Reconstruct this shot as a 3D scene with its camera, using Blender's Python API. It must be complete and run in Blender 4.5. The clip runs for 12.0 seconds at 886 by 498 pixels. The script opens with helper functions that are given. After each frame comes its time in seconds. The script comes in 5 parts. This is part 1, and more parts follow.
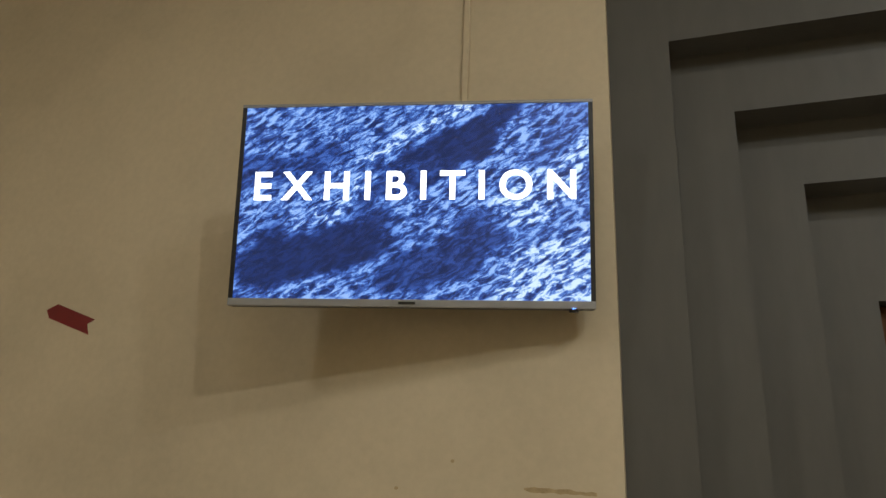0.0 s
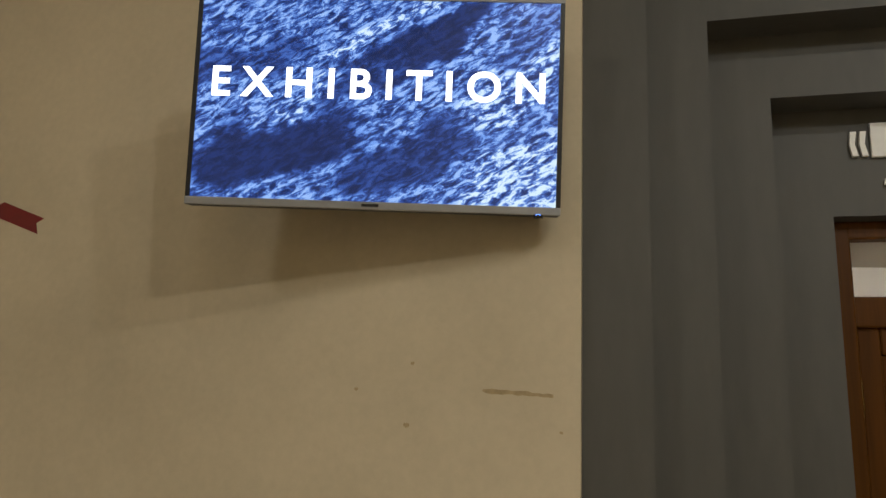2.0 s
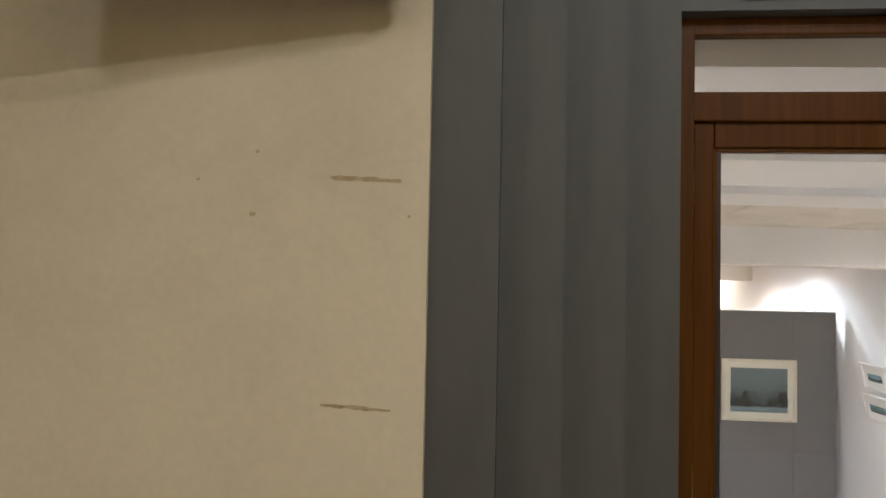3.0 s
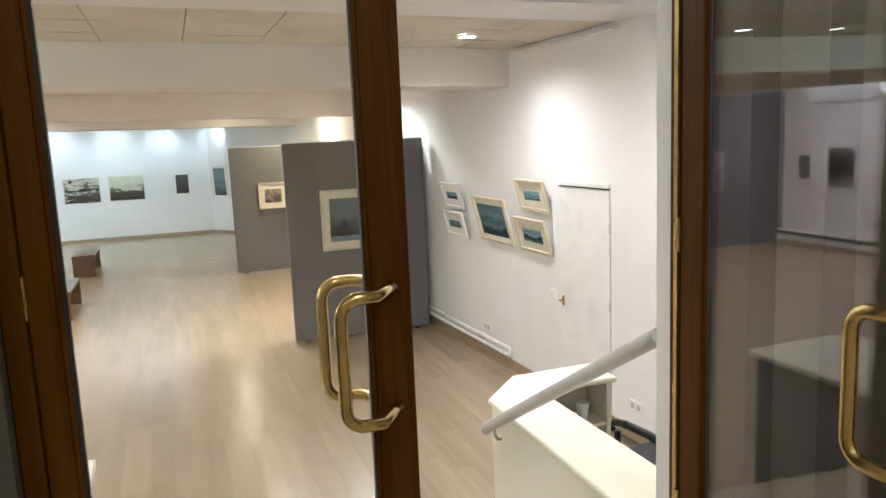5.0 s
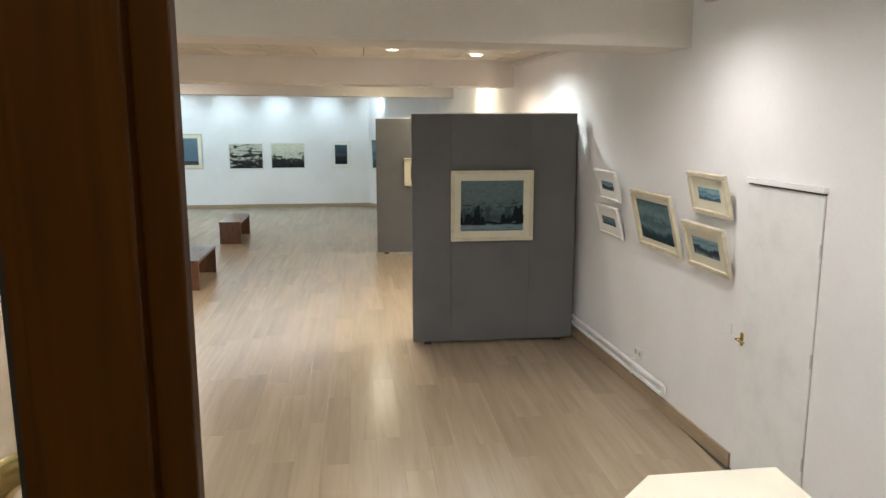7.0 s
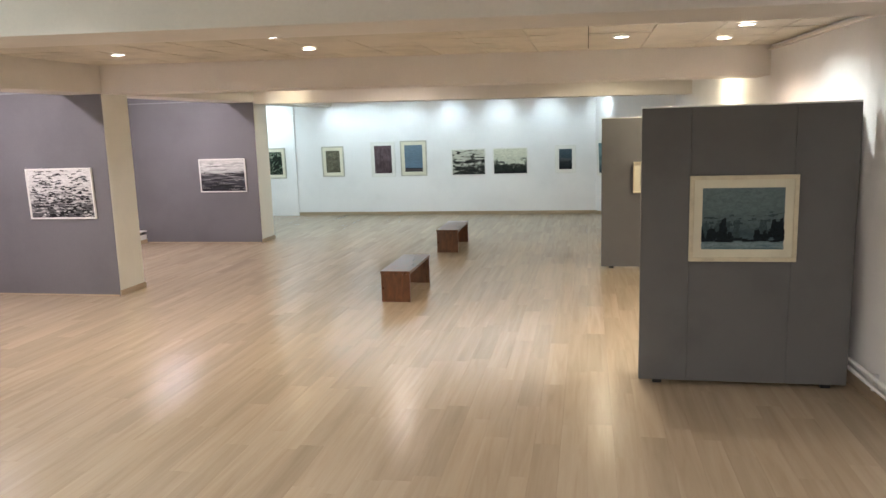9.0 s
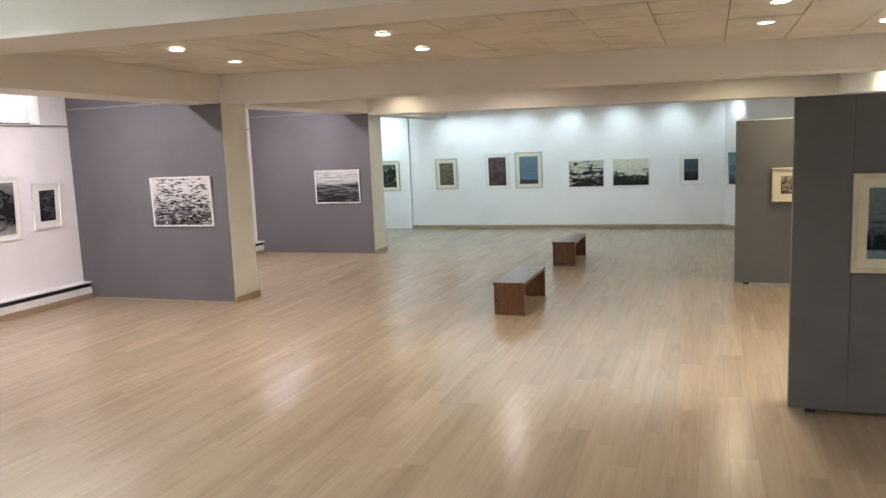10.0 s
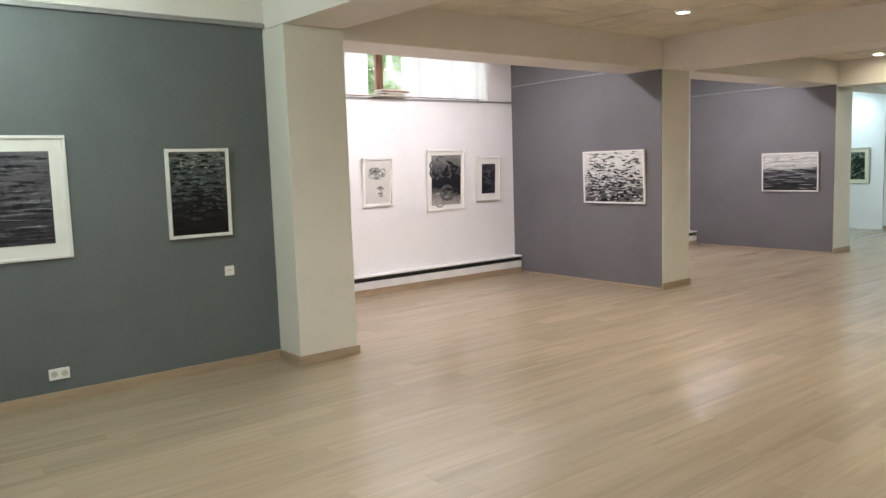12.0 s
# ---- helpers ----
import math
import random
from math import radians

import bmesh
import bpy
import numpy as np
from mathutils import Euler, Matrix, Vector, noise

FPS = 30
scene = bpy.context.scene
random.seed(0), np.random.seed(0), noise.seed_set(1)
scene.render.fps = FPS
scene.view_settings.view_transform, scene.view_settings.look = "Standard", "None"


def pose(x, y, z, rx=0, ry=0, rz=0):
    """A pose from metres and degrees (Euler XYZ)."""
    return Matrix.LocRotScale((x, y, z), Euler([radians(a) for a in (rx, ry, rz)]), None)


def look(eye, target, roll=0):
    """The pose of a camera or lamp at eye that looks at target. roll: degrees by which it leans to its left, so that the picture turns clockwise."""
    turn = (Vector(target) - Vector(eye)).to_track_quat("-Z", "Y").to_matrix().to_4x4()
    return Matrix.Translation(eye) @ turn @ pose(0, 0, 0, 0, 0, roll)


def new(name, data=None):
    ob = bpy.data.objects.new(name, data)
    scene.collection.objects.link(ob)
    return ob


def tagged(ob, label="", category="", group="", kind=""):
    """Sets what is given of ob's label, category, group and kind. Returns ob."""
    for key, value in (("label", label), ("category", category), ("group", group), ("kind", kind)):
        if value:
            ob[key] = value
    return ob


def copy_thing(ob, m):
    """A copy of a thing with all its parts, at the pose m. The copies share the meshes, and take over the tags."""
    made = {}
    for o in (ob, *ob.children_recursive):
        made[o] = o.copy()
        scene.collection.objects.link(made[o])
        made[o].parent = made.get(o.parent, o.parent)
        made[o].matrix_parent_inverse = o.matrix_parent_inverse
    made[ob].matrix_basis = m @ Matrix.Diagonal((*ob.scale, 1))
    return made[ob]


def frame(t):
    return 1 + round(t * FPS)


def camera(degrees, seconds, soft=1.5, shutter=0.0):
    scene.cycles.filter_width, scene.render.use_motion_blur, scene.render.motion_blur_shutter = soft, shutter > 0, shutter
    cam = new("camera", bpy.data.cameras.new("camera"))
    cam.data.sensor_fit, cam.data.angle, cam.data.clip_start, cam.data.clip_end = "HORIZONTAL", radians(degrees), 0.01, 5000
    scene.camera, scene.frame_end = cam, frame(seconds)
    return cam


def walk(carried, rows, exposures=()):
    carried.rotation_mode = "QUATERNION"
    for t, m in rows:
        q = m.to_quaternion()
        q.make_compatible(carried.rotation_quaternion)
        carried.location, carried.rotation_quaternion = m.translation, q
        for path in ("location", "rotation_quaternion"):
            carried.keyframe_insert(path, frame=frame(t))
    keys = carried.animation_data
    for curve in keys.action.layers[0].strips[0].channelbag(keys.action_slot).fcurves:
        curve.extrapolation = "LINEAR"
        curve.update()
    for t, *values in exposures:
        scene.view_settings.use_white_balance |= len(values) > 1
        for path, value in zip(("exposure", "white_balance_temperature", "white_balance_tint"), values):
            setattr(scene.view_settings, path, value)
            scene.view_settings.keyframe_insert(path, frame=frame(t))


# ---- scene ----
cam = camera(61.4, 12.0)
PATH = [
    (0, (0.064, -0.083, 2.905), (-0.544, 1.703, 3.569), 2.3),
    (0.5, (0.056, -0.089, 2.915), (-0.543, 1.705, 3.564), 2.4),
    (1, (0.055, -0.086, 2.911), (-0.537, 1.716, 3.544), 2.7),
    (1.5, (0.05, -0.088, 2.919), (-0.521, 1.74, 3.495), 2.8),
    (2, (0.041, -0.051, 2.865), (-0.469, 1.825, 3.335), 2.7),
    (2.5, (0.042, 0.004, 2.783), (-0.329, 1.947, 3.074), 2.1),
    (3, (0.113, 0.025, 2.713), (-0.083, 2.014, 2.799), 1.2),
    (3.5, (0.299, 0.042, 2.64), (0.342, 2.038, 2.524), 1.0),
    (3.7, (0.376, 0.063, 2.603), (0.534, 2.049, 2.425), 0.4),
    (5.3, (1.103, 0.567, 2.466), (1.786, 2.42, 2.151), -2.5),
    (5.5, (1.194, 0.677, 2.461), (1.83, 2.547, 2.143), -2.0),
    (6, (1.376, 1.014, 2.427), (1.84, 2.93, 2.091), -1.4),
    (6.5, (1.53, 1.351, 2.412), (1.834, 3.297, 2.068), -0.9),
    (6.7, (1.588, 1.507, 2.403), (1.853, 3.459, 2.056), -0.4),
    (8.3, (1.793, 2.464, 2.414), (1.689, 4.43, 2.062), -1.6),
    (8.5, (1.794, 2.564, 2.406), (1.592, 4.523, 2.055), -1.6),
    (9, (1.74, 2.724, 2.341), (1.36, 4.661, 2.014), -1.7),
    (9.5, (1.666, 2.96, 2.285), (1.198, 4.886, 2.016), -2.2),
    (10, (1.602, 3.181, 2.163), (0.931, 5.045, 1.894), -2.3),
    (10.5, (1.473, 3.361, 2.061), (0.581, 5.126, 1.77), -2.6),
    (11, (1.291, 3.562, 1.962), (0.18, 5.2, 1.677), -2.7),
    (11.5, (1.201, 3.739, 1.881), (-0.151, 5.189, 1.622), -2.4),
    (11.8, (1.092, 3.849, 1.797), (-0.388, 5.173, 1.559), -2.3),
    (12, (1.012, 3.927, 1.754), (-0.553, 5.152, 1.533), -1.9),
]
walk(cam, [(t, look(eye, target, roll)) for t, eye, target, roll in PATH],
     [(0.0, 0.77, 6000, 9), (2.0, 0.75, 6100, 10), (3.0, 1.1, 5600, 12), (3.7, 1.05, 5000, 14), (5.2, 0.68, 6100, 8), (6.5, 0.36, 6100, 8),
      (8.5, 0.28, 6400, 11), (9.5, 0.34, 6400, 12), (10.5, -0.08, 6300, 9), (11.2, -0.13, 6300, 6), (12.0, 0.0, 6300, 5)])

# world: overcast daylight outside the windows
world = bpy.data.worlds.new("world")
scene.world = world
world.use_nodes = True
wn = world.node_tree
sky = wn.nodes.new("ShaderNodeTexSky")
sky.sky_type, sky.sun_disc, sky.sun_elevation, sky.sun_rotation = "NISHITA", False, radians(45), radians(60)
wn.links.new(sky.outputs[0], wn.nodes["Background"].inputs[0])
wn.nodes["Background"].inputs[1].default_value = 0.06


def lamp(kind, m, watts, colour, size=0.15, size_y=None, spread=180, cone=80, blend=0.6):
    data = bpy.data.lights.new("lamp", kind)
    data.energy, data.color = watts, colour
    if kind == "AREA":
        data.shape = "RECTANGLE" if size_y else "DISK"
        data.size, data.spread = size, radians(spread)
        if size_y:
            data.size_y = size_y
    else:
        data.shadow_soft_size = size
        if kind == "SPOT":
            data.spot_size, data.spot_blend = radians(cone), blend
    ob = new("lamp", data)
    ob.matrix_world = m
    return ob


WARM, NEUTRAL, COOL, DAY = (1.0, 0.87, 0.73), (1.0, 0.92, 0.86), (0.74, 0.94, 1.0), (1.0, 0.95, 1.0)
YELLOW = (1.0, 0.86, 0.58)

# plan: gallery floor at z = 0, landing and lobby at z = 1
RX, LX, BX, FY = 4.10, -5.0, -7.86, 22.15      # right wall, column faces, bay windows, far wall
SOFFIT, CEIL, LAND = 2.92, 3.31, 1.0
SOFFITS = (3.02, 2.92, 2.885)                 # beam undersides at the columns
FALL = 0.016                                   # the ceiling drops towards the right-hand wall
COLS = (6.96, 12.38, 17.33)
COLW = 0.6
DY0, DY1 = 2.27, 2.375                          # door leaves, gallery face of the door wall
DX0, DX1 = 0.576, 2.40                         # door opening
DOWNLIGHTS = [(-2.63, 6.35), (-1.46, 6.35), (3.35, 6.32),
              (-3.60, 9.75), (-3.73, 10.95), (-1.29, 9.79), (-1.36, 11.0),
              (2.11, 9.71), (2.08, 10.84), (3.16, 10.14), (3.16, 11.31),
              (-4.18, 16.9), (-1.8, 16.25), (2.05, 16.25), (3.25, 14.3)]


def ceil_at(x, y=9.0):
    """Height of the sloping ceiling over a place; the first bay's is higher."""
    return CEIL - FALL * (x - LX) + (0.09 if y < COLS[0] else 0.0)


EAST = pose(4.19, 6.0, 0, 0, 0, math.degrees(math.atan(0.05))) @ Matrix.Translation((-RX, -6.0, 0))   # the right-hand wall runs 3 degrees askew
for dx, dy in DOWNLIGHTS:
    z = ceil_at(dx, dy)
    if dy > 14:
        lamp("AREA", pose(dx, dy, z - 0.025), (5 if dx < -4 else 20) if dy > 15 else 42, YELLOW if abs(dx) > 2 else WARM, 0.13, spread=176)
    else:
        # the lamps by the right-hand wall differ: one pinkish, one cool
        watts, cone, tone = ((185, 140, (1.0, 0.76, 0.58)) if dx > 3 and dy > 11 else (220, 155, (0.95, 1.0, 0.94)) if dx > 3 and dy > 8
                             else (105, 155, NEUTRAL) if dx > 3 else (125, 142, (0.97, 0.97, 1.0)) if dy < 7 else (125, 150, WARM))
        lamp("SPOT", pose(dx, dy, z - 0.03), watts, tone, 0.06, cone=cone, blend=1.0)
SPOTS = [-6.6, -4.8, -3.95, -2.9, -1.75, -0.45, 0.8, 2.1]
for sx in SPOTS:
    lamp("SPOT", look((sx, 21.32, 2.98), (sx, 22.15, 2.3)), 29, COOL, 0.03, cone=95, blend=1.0)
lamp("AREA", pose(-8.35, 9.95, 3.12, 0, -90, 0), 34, DAY, 0.7, 3.7)
lamp("AREA", pose(-8.35, 15.1, 3.12, 0, -90, 0), 34, DAY, 0.7, 3.7)
# tube lamps on the bay ceilings and over the end wall, unseen above the beams' lower edge; the last is added fill
TUBES = [(-6.25, 8.0, -6.25, 11.4, 115, (1.0, 0.90, 0.95)), (-6.25, 13.1, -6.25, 16.4, 115, (1.0, 0.90, 0.95)),
         (-6.95, 18.2, -6.95, 21.6, 60, COOL), (-4.6, 19.7, 1.0, 19.7, 84, COOL)]
for ax, ay, bx, by, w, c in TUBES:
    z = 3.44 if ax < -6 else ceil_at(bx) - 0.07
    lamp("AREA", pose((ax + bx) / 2, (ay + by) / 2, z), w, c, 0.1 + abs(bx - ax), 0.1 + abs(by - ay))
# lobby lamps without fixtures: two set by the television's shadows, three added as fill
for p, w in (((1.95, -1.6, 5.5), 42), ((2.0, -0.45, 5.5), 22), ((-0.1, -0.6, 5.5), 3), ((-2.6, -1.8, 5.5), 20), ((1.2, -2.9, 5.5), 6)):
    lamp("AREA", pose(*p), w, (1.0, 0.94, 0.81), 0.5 if p[0] < -2 or p[1] < -2 else 0.12)
# unseen fill lamp, added to brighten the gallery's green-grey left wall
lamp("POINT", pose(-3.9, 4.55, 3.15), 105, (0.88, 1.0, 0.94), 0.08)
# lamps without fixtures, added to brighten the counter and the walls by the entrance
for p in ((3.25, 3.9), (1.45, 4.1), (-1.4, 4.2)):
    lamp("AREA", pose(*p, ceil_at(*p) + 0.04), 50 if p[0] > 3 else 38, NEUTRAL, 0.13, spread=165)


# ---- materials ----
def node_mat(name):
    m = bpy.data.materials.new(name)
    m.use_nodes = True
    return m, m.node_tree.nodes, m.node_tree.links, m.node_tree.nodes["Principled BSDF"]


def mixer(nodes, links, fac, a, b, blend="MIX"):
    n = nodes.new("ShaderNodeMix")
    n.data_type, n.blend_type = "RGBA", blend
    for sock, v in ((n.inputs[0], fac), (n.inputs[6], a), (n.inputs[7], b)):
        if isinstance(v, bpy.types.NodeSocket):
            links.new(v, sock)
        elif isinstance(v, (tuple, list)):
            sock.default_value = (*v[:3], 1)
        else:
            sock.default_value = v
    return n.outputs[2]


def noise_node(nodes, links, scale, detail=4, rough=0.55, vec=None, dist=0.0):
    n = nodes.new("ShaderNodeTexNoise")
    n.inputs["Scale"].default_value, n.inputs["Detail"].default_value = scale, detail
    n.inputs["Roughness"].default_value, n.inputs["Distortion"].default_value = rough, dist
    if vec is not None:
        links.new(vec, n.inputs["Vector"])
    return n.outputs[0]


def ramp_node(nodes, links, fac, stops):
    n = nodes.new("ShaderNodeValToRGB")
    while len(n.color_ramp.elements) < len(stops):
        n.color_ramp.elements.new(0.5)
    for e, (p, c) in zip(n.color_ramp.elements, stops):
        e.position, e.color = p, ((*c, 1) if isinstance(c, tuple) else (c, c, c, 1))
    links.new(fac, n.inputs[0])
    return n.outputs[0]


def object_space(nodes, links, scale=(1, 1, 1), loc=(0, 0, 0)):
    tc = nodes.new("ShaderNodeTexCoord")
    mp = nodes.new("ShaderNodeMapping")
    links.new(tc.outputs["Object"], mp.inputs[0])
    mp.inputs["Scale"].default_value, mp.inputs["Location"].default_value = scale, loc
    return mp.outputs[0]


def paint(name, colour, rough=0.6, metal=0.0, stain=0.08, scale=1.2, grain=60.0, bump=0.05, stretch=(1, 1, 1), spec=0.5):
    """A plain surface with stains at one scale and grain at another."""
    m, n, l, bsdf = node_mat(name)
    v = object_space(n, l, stretch)
    big = noise_node(n, l, scale, 5, 0.6, v)
    fine = noise_node(n, l, grain, 3, 0.6, v)
    dark = tuple(c * (1 - 2.2 * stain) for c in colour)
    lite = tuple(min(1, c * (1 + stain)) for c in colour)
    base = ramp_node(n, l, big, [(0.3, dark), (0.5, colour), (0.72, lite)])
    spots = ramp_node(n, l, fine, [(0.3, 1 - stain), (0.7, 1.0)])
    l.new(mixer(n, l, 1.0, base, spots, "MULTIPLY"), bsdf.inputs["Base Color"])
    r = n.new("ShaderNodeMapRange")
    l.new(big, r.inputs[0])
    r.inputs[3].default_value, r.inputs[4].default_value = max(0.02, rough - 0.08), min(1, rough + 0.08)
    l.new(r.outputs[0], bsdf.inputs["Roughness"])
    bsdf.inputs["Metallic"].default_value = metal
    bsdf.inputs["Specular IOR Level"].default_value = spec
    if bump:
        b = n.new("ShaderNodeBump")
        b.inputs["Strength"].default_value, b.inputs["Distance"].default_value = bump, 0.01
        l.new(fine, b.inputs["Height"])
        l.new(b.outputs[0], bsdf.inputs["Normal"])
    return m


def wood(name, a, b, c, rough, along=(22, 1.2, 22), vary=None, coat=0.0, relief=0.06):
    """Grained wood; along gives the noise scale on each axis (small along the grain)."""
    m, n, l, bsdf = node_mat(name)
    v = object_space(n, l, along)
    if vary:
        info = n.new("ShaderNodeObjectInfo" if vary == "object" else "ShaderNodeNewGeometry")
        rnd = info.outputs["Random" if vary == "object" else "Random Per Island"]
        off = n.new("ShaderNodeVectorMath")
        off.operation = "ADD"
        sc = n.new("ShaderNodeMath")
        sc.operation = "MULTIPLY"
        sc.inputs[1].default_value = 57.0
        l.new(rnd, sc.inputs[0])
        l.new(v, off.inputs[0])
        l.new(sc.outputs[0], off.inputs[1])
        v = off.outputs[0]
    g = noise_node(n, l, 1.0, 6, 0.62, v, 0.6)
    broad = noise_node(n, l, 0.22, 3, 0.5, v, 0.3)
    base = ramp_node(n, l, g, [(0.28, a), (0.5, b), (0.75, c)])
    shade = ramp_node(n, l, broad, [(0.3, 0.88), (0.65, 1.05)])
    base = mixer(n, l, 1.0, base, shade, "MULTIPLY")
    if vary:
        base = mixer(n, l, 1.0, base, ramp_node(n, l, rnd, [(0.0, 0.96), (1.0, 1.03)]), "MULTIPLY")
    l.new(base, bsdf.inputs["Base Color"])
    r = n.new("ShaderNodeMapRange")
    l.new(g, r.inputs[0])
    r.inputs[3].default_value, r.inputs[4].default_value = rough - 0.05, rough + 0.07
    l.new(r.outputs[0], bsdf.inputs["Roughness"])
    bsdf.inputs["Coat Weight"].default_value = coat
    b = n.new("ShaderNodeBump")
    b.inputs["Strength"].default_value, b.inputs["Distance"].default_value = relief, 0.004
    l.new(g, b.inputs["Height"])
    l.new(b.outputs[0], bsdf.inputs["Normal"])
    return m


def glow(name, colour, strength):
    m, n, l, bsdf = node_mat(name)
    bsdf.inputs["Base Color"].default_value = (*colour, 1)
    bsdf.inputs["Emission Color"].default_value = (*colour, 1)
    bsdf.inputs["Emission Strength"].default_value = strength
    return m


def art(name, stops, sx, sz, amp, grad=1.0, seed=0.0, dist=0.5, detail=7, mottle=0.25, rough=0.6):
    """A painted sheet: colour bands that run up the sheet, broken by brush strokes."""
    m, n, l, bsdf = node_mat(name)
    tc = n.new("ShaderNodeTexCoord")
    v = object_space(n, l, (sx, 1, sz), (seed, 0, seed * 0.7))
    strokes = noise_node(n, l, 1.0, detail, 0.62, v, dist)
    fine = noise_node(n, l, 5.0, 4, 0.6, v, 1.0)
    sep = n.new("ShaderNodeSeparateXYZ")
    l.new(tc.outputs["Generated"], sep.inputs[0])
    up = n.new("ShaderNodeMath")
    up.operation = "MULTIPLY_ADD"
    l.new(sep.outputs[2], up.inputs[0])
    up.inputs[1].default_value, up.inputs[2].default_value = grad, 0.5 * (1 - grad) - 0.5 * amp
    ad = n.new("ShaderNodeMath")
    ad.operation = "MULTIPLY_ADD"
    l.new(strokes, ad.inputs[0])
    ad.inputs[1].default_value = amp
    l.new(up.outputs[0], ad.inputs[2])
    base = ramp_node(n, l, ad.outputs[0], stops)
    speck = ramp_node(n, l, fine, [(0.32, 1 - mottle), (0.62, 1.0 + 0.25 * mottle)])
    l.new(mixer(n, l, 1.0, base, speck, "MULTIPLY"), bsdf.inputs["Base Color"])
    bsdf.inputs["Roughness"].default_value = rough
    bsdf.inputs["Specular IOR Level"].default_value = 0.12
    return m


def glass(name, tint=(1, 1, 1)):
    m, n, l, bsdf = node_mat(name)
    n.remove(bsdf)
    out = n["Material Output"]
    tr = n.new("ShaderNodeBsdfTransparent")
    tr.inputs[0].default_value = (*tint, 1)
    gl = n.new("ShaderNodeBsdfGlossy")
    gl.inputs["Roughness"].default_value = 0.015
    lw = n.new("ShaderNodeLayerWeight")
    lw.inputs[0].default_value = 0.5
    pw = n.new("ShaderNodeMath")
    pw.operation, pw.inputs[1].default_value = "POWER", 3.0
    l.new(lw.outputs["Facing"], pw.inputs[0])
    ma = n.new("ShaderNodeMath")
    ma.operation, ma.inputs[1].default_value, ma.inputs[2].default_value = "MULTIPLY_ADD", 0.75, 0.04
    l.new(pw.outputs[0], ma.inputs[0])
    mx = n.new("ShaderNodeMixShader")
    l.new(ma.outputs[0], mx.inputs[0])
    l.new(tr.outputs[0], mx.inputs[1])
    l.new(gl.outputs[0], mx.inputs[2])
    l.new(mx.outputs[0], out.inputs[0])
    return m


WHITE = paint("white_wall_paint", (0.80, 0.79, 0.79), 0.65, stain=0.03, scale=0.8, grain=45, bump=0.04)
CREAM = paint("cream_wall_paint", (0.572, 0.487, 0.335), 0.6, stain=0.07, scale=1.1, grain=40, bump=0.05)
BEAMP = paint("ivory_beam_paint", (0.74, 0.70, 0.65), 0.65, stain=0.04, scale=0.9, grain=45)
COLP = paint("ivory_column_paint", (0.70, 0.68, 0.61), 0.6, stain=0.04, scale=0.9, grain=45)
GREYW = paint("grey_wall_paint", (0.138, 0.133, 0.142), 0.6, stain=0.06, scale=0.9, grain=50)
GREYL = paint("green_grey_wall_paint", (0.118, 0.133, 0.132), 0.6, stain=0.07, scale=0.9, grain=50)
PORTAL = paint("dark_grey_portal_paint", (0.075, 0.072, 0.063), 0.6, stain=0.10, scale=1.6, grain=30, stretch=(1, 1, 0.25))
FABRIC = paint("grey_panel_cloth", (0.138, 0.138, 0.140), 0.8, stain=0.07, scale=1.5, grain=220, bump=0.12)
TILE = paint("ceiling_tile_board", (0.66, 0.61, 0.52), 0.85, stain=0.08, scale=2.0, grain=130, bump=0.15)
# dark colour in place of the shade behind ceiling and floor joints
TILEBACK = paint("joint_shade_dark", (0.10, 0.085, 0.06), 0.9)
PLASTER = paint("white_ceiling_plaster", (0.74, 0.73, 0.72), 0.75, stain=0.04)
PLANK = wood("beige_laminate", (0.298, 0.227, 0.152), (0.338, 0.266, 0.184), (0.374, 0.300, 0.213), 0.23, (13, 0.7, 13), "object", relief=0.004)
PLANKS = wood("beige_laminate_field", (0.298, 0.227, 0.152), (0.338, 0.266, 0.184), (0.374, 0.300, 0.213), 0.23, (13, 0.7, 13), "island", relief=0.004)
SKIRT = wood("beige_laminate_skirting", (0.30, 0.22, 0.14), (0.36, 0.27, 0.18), (0.42, 0.32, 0.22), 0.4, (3, 3, 30))
BENCHW = wood("dark_brown_stained_wood", (0.05, 0.017, 0.007), (0.095, 0.034, 0.012), (0.15, 0.058, 0.02), 0.28, (18, 2.0, 6), coat=0.25)
DOORW = wood("red_brown_varnished_wood", (0.050, 0.0168, 0.0008), (0.074, 0.0255, 0.0013), (0.098, 0.0355, 0.0025), 0.42, (30, 30, 1.6), coat=0.0)
DOORW.node_tree.nodes["Principled BSDF"].inputs["Specular IOR Level"].default_value = 0.12
BRASS = paint("worn_brass", (0.62, 0.47, 0.20), 0.24, 1.0, stain=0.12, scale=18, grain=90, bump=0.02)
STEEL = paint("grey_painted_steel_rail", (0.55, 0.54, 0.51), 0.38, 0.2, stain=0.06, scale=8, grain=70, bump=0.02)
ALU = paint("brushed_aluminium", (0.62, 0.61, 0.60), 0.32, 1.0, stain=0.05, scale=9, grain=160, bump=0.02)
RAILM = paint("dull_aluminium_rail", (0.30, 0.30, 0.30), 0.5, 0.3, stain=0.05, scale=9, grain=120, bump=0.02)
IVORY = paint("ivory_laminate", (0.76, 0.73, 0.60), 0.42, stain=0.03, scale=2, grain=60, bump=0.02)
WHITEP = paint("white_enamel", (0.78, 0.78, 0.77), 0.4, stain=0.04, scale=4, grain=60, bump=0.02)
BLACKP = paint("black_plastic", (0.012, 0.012, 0.013), 0.35, stain=0.1, scale=10, bump=0.02)
BLACKW = paint("black_lacquered_wood", (0.015, 0.013, 0.012), 0.3, stain=0.1, scale=6, bump=0.02)
LEATHER = paint("black_leather", (0.02, 0.02, 0.024), 0.45, stain=0.1, scale=6, grain=140, bump=0.15)
